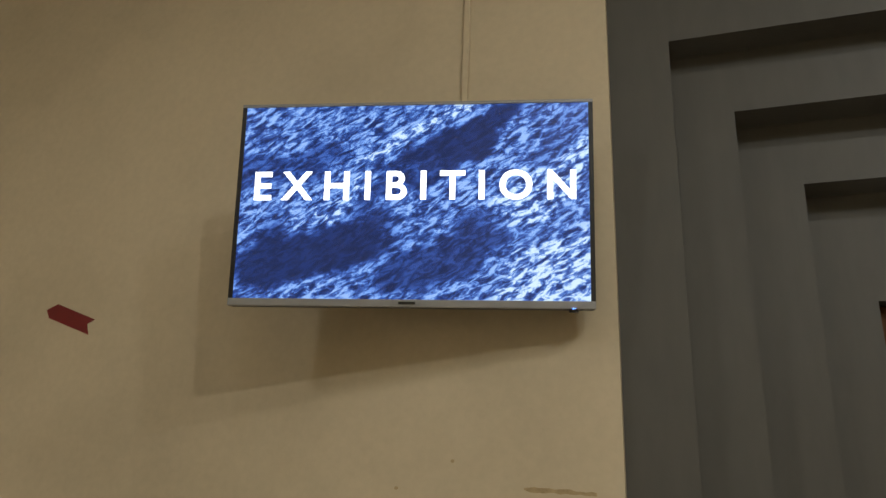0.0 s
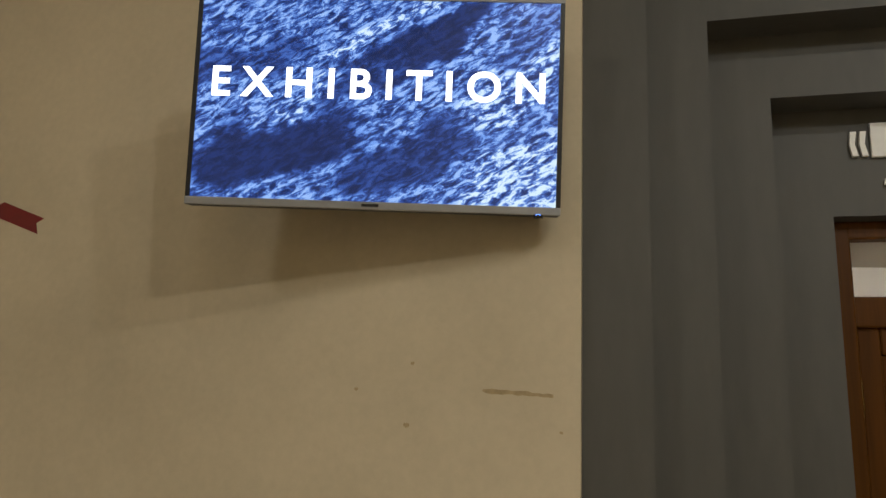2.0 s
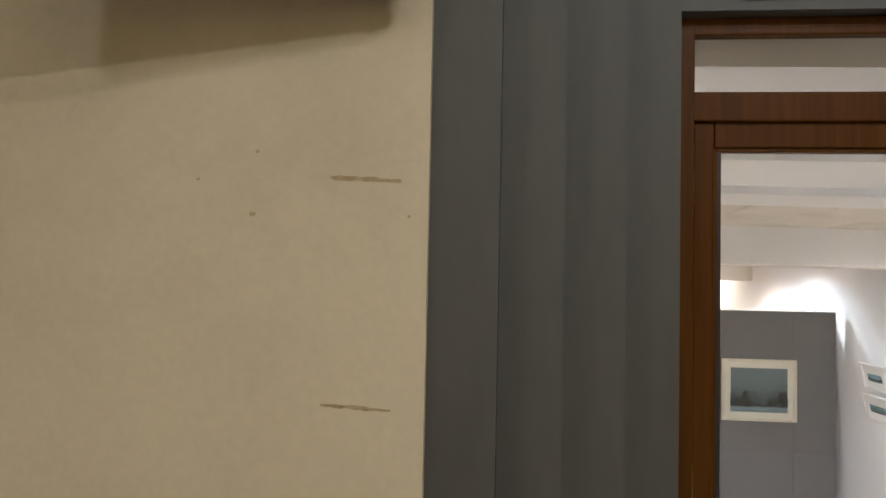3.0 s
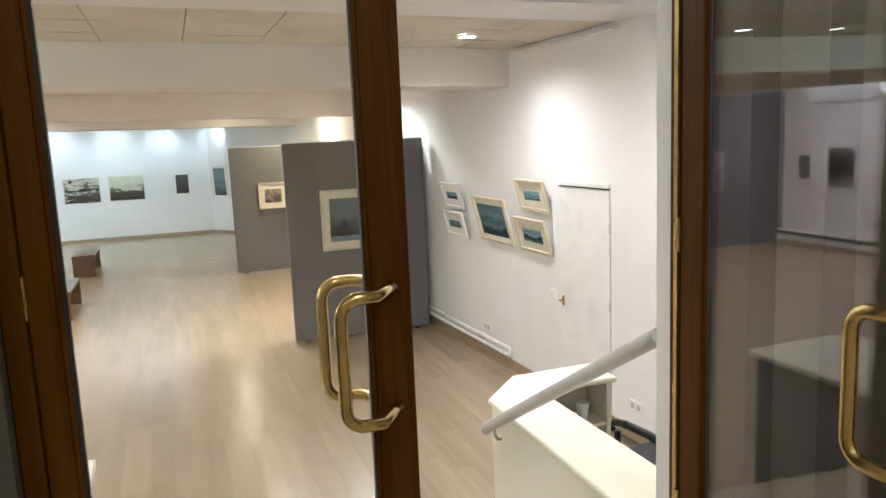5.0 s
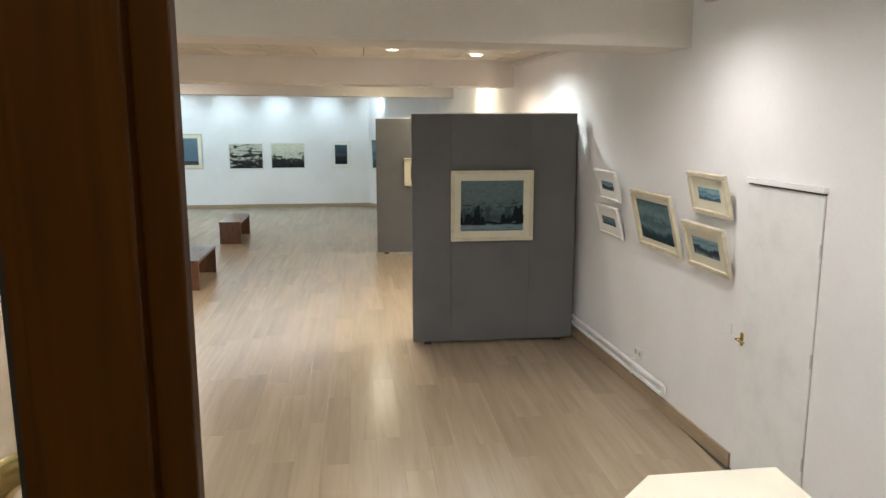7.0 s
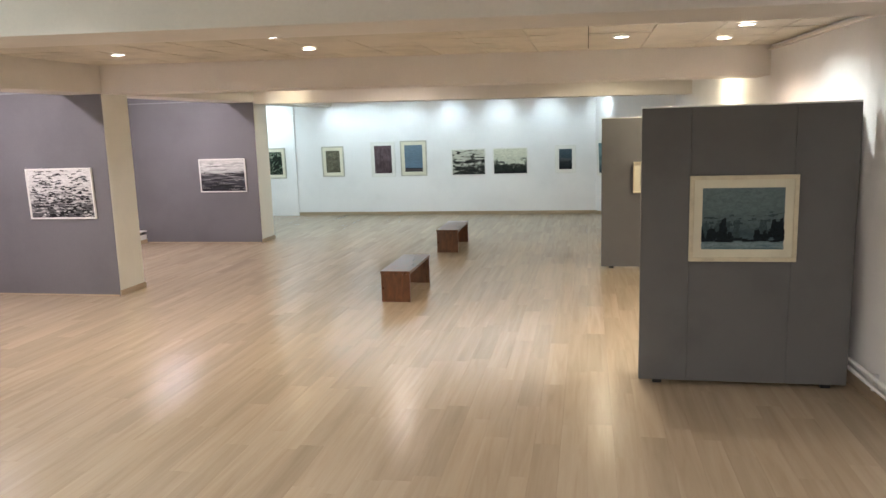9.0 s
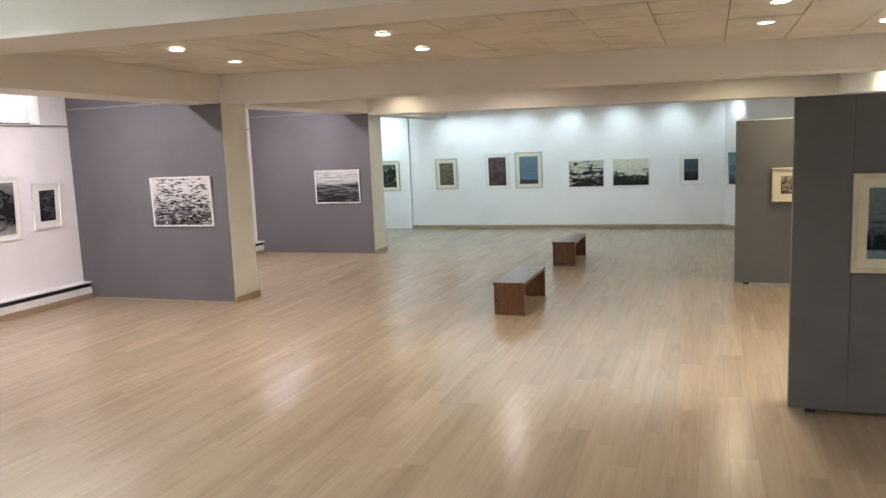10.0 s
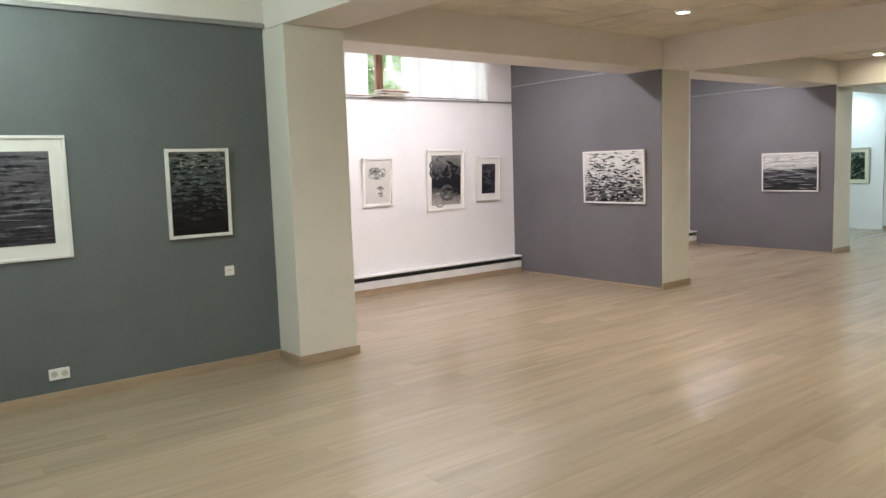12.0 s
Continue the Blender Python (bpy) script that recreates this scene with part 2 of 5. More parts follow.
FRAMEW = paint("white_picture_moulding", (0.76, 0.75, 0.72), 0.45, stain=0.04, scale=6, grain=90, bump=0.03)
FRAMEC = paint("cream_picture_moulding", (0.66, 0.60, 0.45), 0.5, stain=0.08, scale=8, grain=90, bump=0.05)
FRAMEG = paint("grey_cream_picture_moulding", (0.50, 0.48, 0.40), 0.5, stain=0.08, scale=8, grain=90, bump=0.05)
MOUNT = paint("white_mount_card", (0.78, 0.77, 0.73), 0.8, stain=0.02, scale=4, grain=120, bump=0.02)
MOUNTC = paint("cream_mount_card", (0.70, 0.67, 0.54), 0.8, stain=0.03, scale=4, grain=120, bump=0.02)
RED = paint("dark_red_sticker", (0.17, 0.008, 0.010), 0.4, stain=0.05, scale=20, bump=0)
STAINM = paint("old_glue_stain", (0.40, 0.30, 0.16), 0.7, stain=0.15, scale=30, bump=0.05)
LETTER = paint("white_raised_lettering", (0.76, 0.75, 0.71), 0.5, stain=0.04, scale=12, bump=0.02)
STONE = paint("beige_stair_stone", (0.42, 0.36, 0.28), 0.4, stain=0.1, scale=3, grain=60)
PAPER = paint("worn_paper_and_card", (0.62, 0.57, 0.48), 0.8, stain=0.12, scale=10, grain=90)
LAMPON = glow("lit_lamp_diffuser", (1.0, 0.93, 0.82), 14.0)
LAMPCOOL = glow("lit_spot_lens", (0.9, 0.98, 1.0), 10.0)
LED = glow("blue_standby_light", (0.1, 0.25, 1.0), 6.0)
GLASS = glass("clear_pane")
BROWNW = wood("brown_window_wood", (0.12, 0.05, 0.025), (0.19, 0.085, 0.045), (0.25, 0.12, 0.07), 0.5, (20, 20, 2))


def curtain_cloth():
    m, n, l, bsdf = node_mat("sheer_white_curtain")
    out = n["Material Output"]
    v = object_space(n, l, (1, 12, 0.6))
    # shade of the folds is put into the cloth's colour as upright bands
    fold_shade = ramp_node(n, l, noise_node(n, l, 1.0, 3, 0.5, v), [(0.3, 0.62), (0.7, 0.76)])
    l.new(fold_shade, bsdf.inputs["Base Color"])
    bsdf.inputs["Roughness"].default_value = 0.9
    t = n.new("ShaderNodeBsdfTranslucent")
    l.new(fold_shade, t.inputs[0])
    mx = n.new("ShaderNodeMixShader")
    mx.inputs[0].default_value = 0.6
    l.new(bsdf.outputs[0], mx.inputs[1])
    l.new(t.outputs[0], mx.inputs[2])
    l.new(mx.outputs[0], out.inputs[0])
    return m


def foliage_backdrop():
    m, n, l, bsdf = node_mat("garden_beyond_window")
    v = object_space(n, l, (1, 1, 1))
    c = ramp_node(n, l, noise_node(n, l, 2.2, 6, 0.65, v, 0.5),
                  [(0.30, (0.06, 0.10, 0.035)), (0.46, (0.20, 0.30, 0.12)), (0.56, (0.55, 0.66, 0.45)), (0.64, (0.95, 0.98, 1.0))])
    l.new(c, bsdf.inputs["Base Color"])
    l.new(c, bsdf.inputs["Emission Color"])
    # the backdrop glows in its own colours in place of daylight on the trees
    bsdf.inputs["Emission Strength"].default_value = 1.2
    return m


def screen_picture():
    """The lit screen: a blue-tinted rocky slope with streaks that run up to the right."""
    m, n, l, bsdf = node_mat("lit_blue_screen")
    tc = n.new("ShaderNodeTexCoord")
    def turned_noise(angle, scale, loc, detail, rough, dist):
        turn, size = n.new("ShaderNodeMapping"), n.new("ShaderNodeMapping")
        l.new(tc.outputs["Object"], turn.inputs[0])
        turn.inputs["Rotation"].default_value = (0, radians(angle), 0)
        l.new(turn.outputs[0], size.inputs[0])
        size.inputs["Scale"].default_value, size.inputs["Location"].default_value = scale, loc
        return noise_node(n, l, 1.0, detail, rough, size.outputs[0], dist)

    grit = turned_noise(30, (24, 1, 66), (0, 0, 0), 6, 0.72, 0.5)
    wob = n.new("ShaderNodeTexNoise")
    l.new(tc.outputs["Object"], wob.inputs["Vector"])
    wob.inputs["Scale"].default_value, wob.inputs["Detail"].default_value = 6.0, 7.0
    warp = n.new("ShaderNodeVectorMath")
    warp.operation = "MULTIPLY_ADD"
    l.new(wob.outputs["Color"], warp.inputs[0])
    warp.inputs[1].default_value, warp.inputs[2].default_value = (0.22, 0.0, 0.22), (-0.11, 0.0, -0.11)
    moved = n.new("ShaderNodeVectorMath")
    l.new(tc.outputs["Object"], moved.inputs[0])
    l.new(warp.outputs[0], moved.inputs[1])
    level = None
    # slopes of the pictured hillside: middle, half lengths, tilt, how much lighter or darker
    for cx, cz, rx, rz, tilt, amount in ((-0.25, -0.125, 0.26, 0.085, 14, -0.54), (0.06, 0.125, 0.28, 0.050, 33, -0.54), (0.10, -0.14, 0.22, 0.075, 28, -0.42),
                                         (-0.34, 0.10, 0.17, 0.06, 18, -0.30), (0.40, -0.20, 0.22, 0.11, 28, 0.42), (0.02, 0.205, 0.22, 0.022, 32, 0.40),
                                         (0.36, 0.05, 0.20, 0.05, 35, 0.22), (-0.12, 0.03, 0.24, 0.035, 24, 0.18), (0.40, 0.20, 0.12, 0.04, 60, -0.15)):
        to = n.new("ShaderNodeMapping")
        to.vector_type = "TEXTURE"
        l.new(moved.outputs[0], to.inputs[0])
        to.inputs["Location"].default_value, to.inputs["Rotation"].default_value, to.inputs["Scale"].default_value = (cx, 0, cz), (0, radians(-tilt), 0), (rx, 1, rz)
        far = n.new("ShaderNodeVectorMath")
        far.operation = "LENGTH"
        l.new(to.outputs[0], far.inputs[0])
        amt = n.new("ShaderNodeMapRange")
        amt.interpolation_type = "SMOOTHSTEP"
        l.new(far.outputs["Value"], amt.inputs[0])
        for k, q in zip((1, 2, 3, 4), (0.72, 1.12, amount, 0.0)):
            amt.inputs[k].default_value = q
        add = n.new("ShaderNodeMath")
        add.operation = "ADD"
        l.new(amt.outputs[0], add.inputs[0])
        if level:
            l.new(level, add.inputs[1])
        else:
            add.inputs[1].default_value = 0.62
        level = add.outputs[0]
    low = n.new("ShaderNodeMath")
    low.operation = "MAXIMUM"
    l.new(level, low.inputs[0])
    low.inputs[1].default_value = 0.06
    mul = n.new("ShaderNodeMath")
    mul.operation = "MULTIPLY"
    l.new(low.outputs[0], mul.inputs[0])
    l.new(ramp_node(n, l, grit, [(0.40, 0.06), (0.49, 0.42), (0.57, 1.0)]), mul.inputs[1])
    col = ramp_node(n, l, mul.outputs[0], [(0.0, (0.006, 0.016, 0.075)), (0.12, (0.016, 0.043, 0.20)), (0.3, (0.05, 0.125, 0.46)),
                                           (0.55, (0.22, 0.42, 0.95)), (0.82, (0.78, 0.94, 1.0))])
    bsdf.inputs["Base Color"].default_value = (0.01, 0.01, 0.012, 1)
    bsdf.inputs["Roughness"].default_value = 0.2
    l.new(col, bsdf.inputs["Emission Color"])
    bsdf.inputs["Emission Strength"].default_value = 0.56
    return m


CURTAIN, GARDEN, SCREEN = curtain_cloth(), foliage_backdrop(), screen_picture()


# ---- mesh helpers ----
def box(bm, x0, y0, z0, x1, y1, z1, bevel=0.0):
    made = bmesh.ops.create_cube(bm, size=1.0, matrix=Matrix.Translation(((x0 + x1) / 2, (y0 + y1) / 2, (z0 + z1) / 2))
                                 @ Matrix.Diagonal((abs(x1 - x0), abs(y1 - y0), abs(z1 - z0), 1)))
    if bevel:
        edges = {e for v in made["verts"] for e in v.link_edges}
        bmesh.ops.bevel(bm, geom=list(edges), offset=bevel, segments=2, profile=0.5, affect="EDGES")


def cyl(bm, a, b, r0, r1=None, seg=16):
    a, b = Vector(a), Vector(b)
    d = b - a
    m = Matrix.Translation((a + b) / 2) @ d.to_track_quat("Z", "Y").to_matrix().to_4x4()
    bmesh.ops.create_cone(bm, cap_ends=True, segments=seg, radius1=r0, radius2=r0 if r1 is None else r1, depth=d.length, matrix=m)


def prism(bm, pts, z0, z1):
    lo = [bm.verts.new((x, y, z0)) for x, y in pts]
    hi = [bm.verts.new((x, y, z1)) for x, y in pts]
    k = len(pts)
    bm.faces.new(hi)
    bm.faces.new(lo[::-1])
    for i in range(k):
        bm.faces.new((lo[i], lo[(i + 1) % k], hi[(i + 1) % k], hi[i]))
    bmesh.ops.recalc_face_normals(bm, faces=bm.faces[:])


def tube(bm, pts, r, seg=14):
    """A round bar along a line of points, with closed ends."""
    pts = [Vector(p) for p in pts]
    rings = []
    side = None
    for i, p in enumerate(pts):
        d = (pts[min(i + 1, len(pts) - 1)] - pts[max(i - 1, 0)]).normalized()
        side = d.orthogonal() if side is None else (side - d * side.dot(d))
        side.normalize()
        up = d.cross(side)
        rings.append([bm.verts.new(p + r * (math.cos(a) * side + math.sin(a) * up)) for a in (2 * math.pi * k / seg for k in range(seg))])
    for a, b in zip(rings, rings[1:]):
        for k in range(seg):
            bm.faces.new((a[k], a[(k + 1) % seg], b[(k + 1) % seg], b[k])).smooth = True
    bm.faces.new(rings[0][::-1])
    bm.faces.new(rings[-1])


def mesh_of(name, bm, material):
    me = bpy.data.meshes.new(name)
    bm.to_mesh(me)
    bm.free()
    me.materials.append(material)
    return me


def part(name, bm, material, parent=None, label=""):
    ob = new(name, mesh_of(name, bm, material))
    if parent is not None:
        ob.parent = parent
    return tagged(ob, label)


def boxes(name, material, parent, *dims, bevel=0.0, label=""):
    bm = bmesh.new()
    for d in dims:
        box(bm, *d, bevel=bevel)
    return part(name, bm, material, parent, label)


def thing(name, label, category, group="", kind="", m=None):
    ob = new(name)
    ob.empty_display_size = 0.1
    if m is not None:
        ob.matrix_world = m
    return tagged(ob, label, category, group, kind)


def setting(ob, label, category="wall"):
    return tagged(ob, label, category, "", "structure")


def sloped(ob, fall, skew=0.0):
    """Lets a ceiling piece drop evenly towards the right-hand wall, and run askew."""
    m = Matrix.Identity(4)
    m[2][0], m[2][3] = -fall, fall * LX
    m[1][0], m[1][3] = skew, -skew * LX
    ob.data.transform(m)
    return ob


def east(ob):
    """Turns a thing built against a straight wall at RX onto the askew right-hand wall."""
    ob.matrix_world = EAST @ ob.matrix_world
    return ob


# ---- the gallery's shell ----
setting(east(boxes("wall_east", WHITE, None, (RX, DY1 - 0.3, 0, RX + 0.3, 19.2, 3.6))), "white painted plaster wall of the gallery")
setting(boxes("wall_north", WHITE, None, (-8.2, FY, 0, 1.94, FY + 0.3, 3.7)), "white painted end wall washed by cool spotlights")
NOOK = pose(1.94, FY, 0, 0, 0, -56)            # the end wall folds towards the room in its last stretch
nook = setting(boxes("wall_corner", WHITE, None, (0, 0, 0, 3.8, 0.3, 3.7)), "white slanting wall that closes the far corner")
nook.matrix_world = NOOK
boxes("baseboard", SKIRT, nook, (0, -0.018, 0, 3.4, 0, 0.085), bevel=0.002)
setting(boxes("wall_west", GREYL, None, (-5.6, DY1, 0, -5.405, COLS[0] + 0.02, 3.075)), "green-grey painted wall with a picture rail")
setting(boxes("wall_south", WHITE, None, (-5.6, DY0 + 0.028, 0, DX0 + 0.035, DY1, 3.6), (DX1 - 0.035, DY0 + 0.028, 0, RX + 0.3, DY1, 3.6),
              (DX0 + 0.035, DY0 + 0.028, 3.49, DX1 - 0.035, DY1, 3.6)), "white painted wall around the entrance doors")
setting(boxes("wall_bay_south", WHITE, None, (-8.16, COLS[0] + 0.1, 0, -5.6, COLS[0] + 0.3, 3.5)), "white side wall of a window bay")
for k in (1, 2):
    setting(boxes("wall_bay_grey", GREYW, None, (BX, COLS[k] - 0.01, 0, -5.6, COLS[k] + 0.2, 3.5),
                  (-5.6, COLS[k] - 0.01, 0, LX - 0.012, COLS[k] + 0.0, SOFFIT)), "grey painted wall between two window bays")
    # far side of the same wall stays white
    setting(boxes("wall_bay_back", WHITE, None, (BX, COLS[k] + 0.203, 0, -5.6, COLS[k] + 0.26, 3.5)), "white back of a wall between bays")

WINDOWS = ((8.05, 11.86), (13.2, 16.95))
segs = []
y_at = COLS[0] + 0.3
for w0, w1 in WINDOWS:
    segs += [(BX - 0.3, y_at, 0, BX, w0, 3.5), (BX - 0.3, w0, 0, BX, w1, 2.73)]
    y_at = w1
segs.append((BX - 0.3, y_at, 0, BX, FY, 3.5))
setting(boxes("wall_windows", WHITE, None, *segs), "white painted outer wall under high windows")
setting(boxes("ceiling_bays", PLASTER, None, (-8.2, COLS[0], 3.5, -5.6, FY, 3.6)), "white plaster ceiling of the window bays", "ceiling")

for k, c in enumerate(COLS):
    col = setting(boxes("column", COLP, None, (-5.6, c, 0, LX, c + COLW, SOFFITS[k]), bevel=0.006), "ivory painted square concrete column", "column")
    bm = bmesh.new()
    box(bm, LX, c - 0.018, 0, LX + 0.018, c + COLW + 0.018, 0.085, 0.003)
    box(bm, -5.42 if k == 0 else LX - 0.01, c - 0.018, 0, LX, c, 0.085, 0.003)
    box(bm, -5.6, c + COLW, 0, LX, c + COLW + 0.018, 0.085, 0.003)
    setting(part("baseboard", bm, SKIRT), "beige laminate skirting round a column", "baseboard")
    setting(sloped(boxes("beam", BEAMP, None, (LX + 0.001, c, SOFFITS[k], RX + 0.1, c + COLW, 3.6), bevel=0.004), (0.0125, 0.0115, 0.0115)[k], (0.026, 0.0, 0.0)[k]), "ivory painted cross beam of the ceiling", "beam")
setting(boxes("beam_columns", BEAMP, None, (-5.6, COLS[0] + COLW, SOFFIT + 0.003, LX, FY, 3.6), (-5.6, COLS[0] + 0.003, SOFFITS[0] + 0.003, LX, COLS[0] + COLW, 3.6), (-5.6, DY1, 3.078, -5.38, COLS[0] + 0.003, 3.6), bevel=0.004), "ivory painted beam over the row of columns", "beam")

# skirting along the walls
setting(east(boxes("baseboard", SKIRT, None, (RX - 0.018, DY1 - 0.1, 0, RX, 5.53, 0.11), (RX - 0.018, 6.31, 0, RX, 12.36, 0.11), bevel=0.002)), "beige laminate skirting board along a wall", "baseboard")
for name, d in (("baseboard", (-8.1, FY - 0.018, 0, 1.93, FY, 0.085)),
                ("baseboard", (-5.405, DY1, 0, -5.387, COLS[0] - 0.018, 0.085)),
                ("baseboard", (BX + 0.18, COLS[1] - 0.014, 0, LX - 0.03, COLS[1] - 0.01, 0.02)),
                ("baseboard", (BX + 0.18, COLS[2] - 0.014, 0, LX - 0.03, COLS[2] - 0.01, 0.02))):
    setting(boxes(name, SKIRT, None, d, bevel=0.002), "beige laminate skirting board along a wall", "baseboard")

# picture rails under the ceiling
for d in ((-5.405, DY1, 3.035, -5.355, COLS[0], 3.07), (BX, COLS[1] - 0.03, 2.965, LX - 0.02, COLS[1] - 0.012, 2.985),
          (BX, COLS[2] - 0.03, 2.965, LX - 0.02, COLS[2] - 0.012, 2.985), (BX, COLS[0] + 0.3, 2.715, BX + 0.03, COLS[1] - 0.02, 2.735),
          (BX, COLS[1] + 0.3, 2.715, BX + 0.03, COLS[2] - 0.02, 2.735), (-8.0, FY - 0.04, 2.8, -6.15, FY - 0.005, 2.82)):
    setting(boxes("picture_rail", RAILM, None, d, bevel=0.003), "thin aluminium picture rail fixed along a wall", "trim")
setting(boxes("pier", WHITE, None, (-8.0, FY - 0.05, 0, -6.08, FY - 0.003, 3.5)), "shallow white pier on the end wall")

# ceilings: plain steps by the entrance, then boards in a grid between the beams
setting(sloped(boxes("ceiling_entrance", PLASTER, None, (-5.38, DY1, 3.485, RX + 0.3, 3.8, 3.75), (-5.38, 3.8, 3.44, RX + 0.3, 4.75, 3.75), (-5.38, 4.75, 3.393, RX + 0.3, 5.4, 3.75), (-5.38, 5.4, CEIL + 0.09, LX, COLS[0], 3.75)), FALL),
        "white plaster ceiling that steps down from the door", "ceiling")
bm = bmesh.new()
rows = ((5.4, COLS[0] + 0.27), (COLS[0] + COLW, COLS[1]), (COLS[1] + COLW, COLS[2]), (COLS[2] + COLW, FY))
rnd = random.Random(4)
for y0, y1 in rows:
    ny = max(1, round((y1 - y0) / 0.6))
    nx = 15
    for i in range(nx):
        for j in range(ny):
            x0, x1 = LX + (RX + 0.1 - LX) * i / nx, LX + (RX + 0.1 - LX) * (i + 1) / nx
            a, b = y0 + (y1 - y0) * j / ny, y0 + (y1 - y0) * (j + 1) / ny
            g = 0.005
            up = 0.09 if y0 < COLS[0] else 0.0
            z = [CEIL + up + rnd.uniform(-0.006, 0.005) for _ in range(4)]
            lo = [bm.verts.new(p) for p in ((x0 + g, a + g, z[0]), (x1 - g, a + g, z[1]), (x1 - g, b - g, z[2]), (x0 + g, b - g, z[3]))]
            hi = [bm.verts.new((v.co.x, v.co.y, CEIL + up + 0.018)) for v in lo]
            bm.faces.new(lo[::-1])
            for q in range(4):
                bm.faces.new((lo[q], lo[(q + 1) % 4], hi[(q + 1) % 4], hi[q]))
setting(sloped(part("ceiling", bm, TILE), FALL), "suspended ceiling of square cream boards with uneven joints", "ceiling")
# solid dark backing gives the joints between the boards their shade
setting(sloped(boxes("ceiling_void", TILEBACK, None, (LX, 5.4, CEIL + 0.11, RX + 0.12, COLS[0] + 0.3, 3.75), (LX, COLS[0] + 0.3, CEIL + 0.02, RX + 0.1, FY, 3.75)), FALL), "dark sheet standing in for the shaded void above the ceiling boards", "ceiling")
# cable duct under the ceiling on the right-hand wall
setting(east(boxes("trim", BEAMP, None, (RX - 0.05, 5.42, 3.19, RX, COLS[0], 3.22), (RX - 0.05, COLS[0] + COLW, 3.10, RX, COLS[1], 3.13), bevel=0.006)), "painted cable duct under the ceiling", "trim")


def downlight():
    ob = thing("ceiling_light", "round recessed ceiling downlight, switched on", "ceiling light", "ceiling downlights")
    bm = bmesh.new()
    bmesh.ops.create_cone(bm, cap_ends=True, segments=24, radius1=0.068, radius2=0.068, depth=0.006, matrix=Matrix.Translation((0, 0, -0.012)))
    part("diffuser", bm, LAMPON, ob, "glowing warm diffuser")
    bm = bmesh.new()
    for a, b, r0, r1 in ((-0.018, -0.004, 0.078, 0.092),):
        ring = []
        for r, z in ((0.070, a), (r0, a), (r1, b), (0.070, b)):
            ring.append([bm.verts.new((r * math.cos(t), r * math.sin(t), z)) for t in (2 * math.pi * k / 24 for k in range(24))])
        for p, q in zip(ring, ring[1:] + ring[:1]):
            for k in range(24):
                bm.faces.new((p[k], p[(k + 1) % 24], q[(k + 1) % 24], q[k]))
    bmesh.ops.recalc_face_normals(bm, faces=bm.faces[:])
    part("trim_ring", bm, WHITEP, ob)
    return ob


first = downlight()
first.matrix_world = pose(*DOWNLIGHTS[0], ceil_at(*DOWNLIGHTS[0]))
for dx, dy in DOWNLIGHTS[1:]:
    copy_thing(first, pose(dx, dy, ceil_at(dx, dy)))


def spotlight():
    ob = thing("spotlight", "small white spotlight aimed at the end wall", "spotlight", "spotlights by the end wall")
    bm = bmesh.new()
    cyl(bm, (0, 0, 0.335), (0, 0, 0.06), 0.012)
    part("stem", bm, WHITEP, ob)
    bm = bmesh.new()
    cyl(bm, (0, -0.07, 0.08), (0, 0.02, 0.035), 0.032, 0.045, 20)
    part("head", bm, WHITEP, ob)
    bm = bmesh.new()
    cyl(bm, (0, 0.0205, 0.0348), (0, 0.023, 0.0335), 0.036, 0.036, 20)
    part("lens", bm, LAMPCOOL, ob)
    return ob


first = spotlight()
first.matrix_world = pose(SPOTS[0], 21.28, 2.99)
for sx in SPOTS[1:]:
    copy_thing(first, pose(sx, 21.28, 2.99))
bm = bmesh.new()
cyl(bm, (0, 0, 0.33), (0, 0, 0.515), 0.012)
part("stem_extension", bm, WHITEP, first)


# housings made up for the unseen tube lamps
for ax, ay, bx, by, w, c in TUBES:
    tl = thing("tube_light", "long white tube light added under the ceiling, out of view", "tube light", "tube lights")
    zz = 3.455 if ax < -6 else ceil_at(bx) - 0.055
    hx, hy = (0.06, 0.0) if ax == bx else (0.0, 0.06)
    boxes("housing", WHITEP, tl, (ax - hx - 0.02, ay - hy - 0.02, zz, bx + hx + 0.02, by + hy + 0.02, 3.5 if ax < -6 else CEIL + 0.02), bevel=0.004)


# ---- windows of the bays ----
def bay_window(name, y0, y1, open_at):
    ob = setting(new(name), "high window with brown wooden frame behind sheer curtains", "window")
    bm = bmesh.new()
    for a, b, c, d in ((y0, y1, 2.73, 2.79), (y0, y1, 3.44, 3.5)):
        box(bm, BX - 0.26, a, c, BX - 0.2, b, d, 0.004)
    n = 6
    for k in range(n + 1):
        y = y0 + (y1 - y0) * k / n
        box(bm, BX - 0.258, y - 0.03, 2.79, BX - 0.202, y + 0.03, 3.44, 0.004)
    if open_at:
        box(bm, BX - 0.27, open_at - 0.035, 2.79, BX - 0.19, open_at + 0.035, 3.44, 0.004)
    part("window_frame", bm, BROWNW, ob)
    pane = boxes("pane", GLASS, ob, (BX - 0.235, y0, 2.76, BX - 0.229, y1, 3.47))
    pane.visible_shadow = False
    boxes("window_sill", WHITEP, ob, (BX - 0.2, y0, 2.735, BX + 0.02, y1, 2.745), bevel=0.003)
    return ob


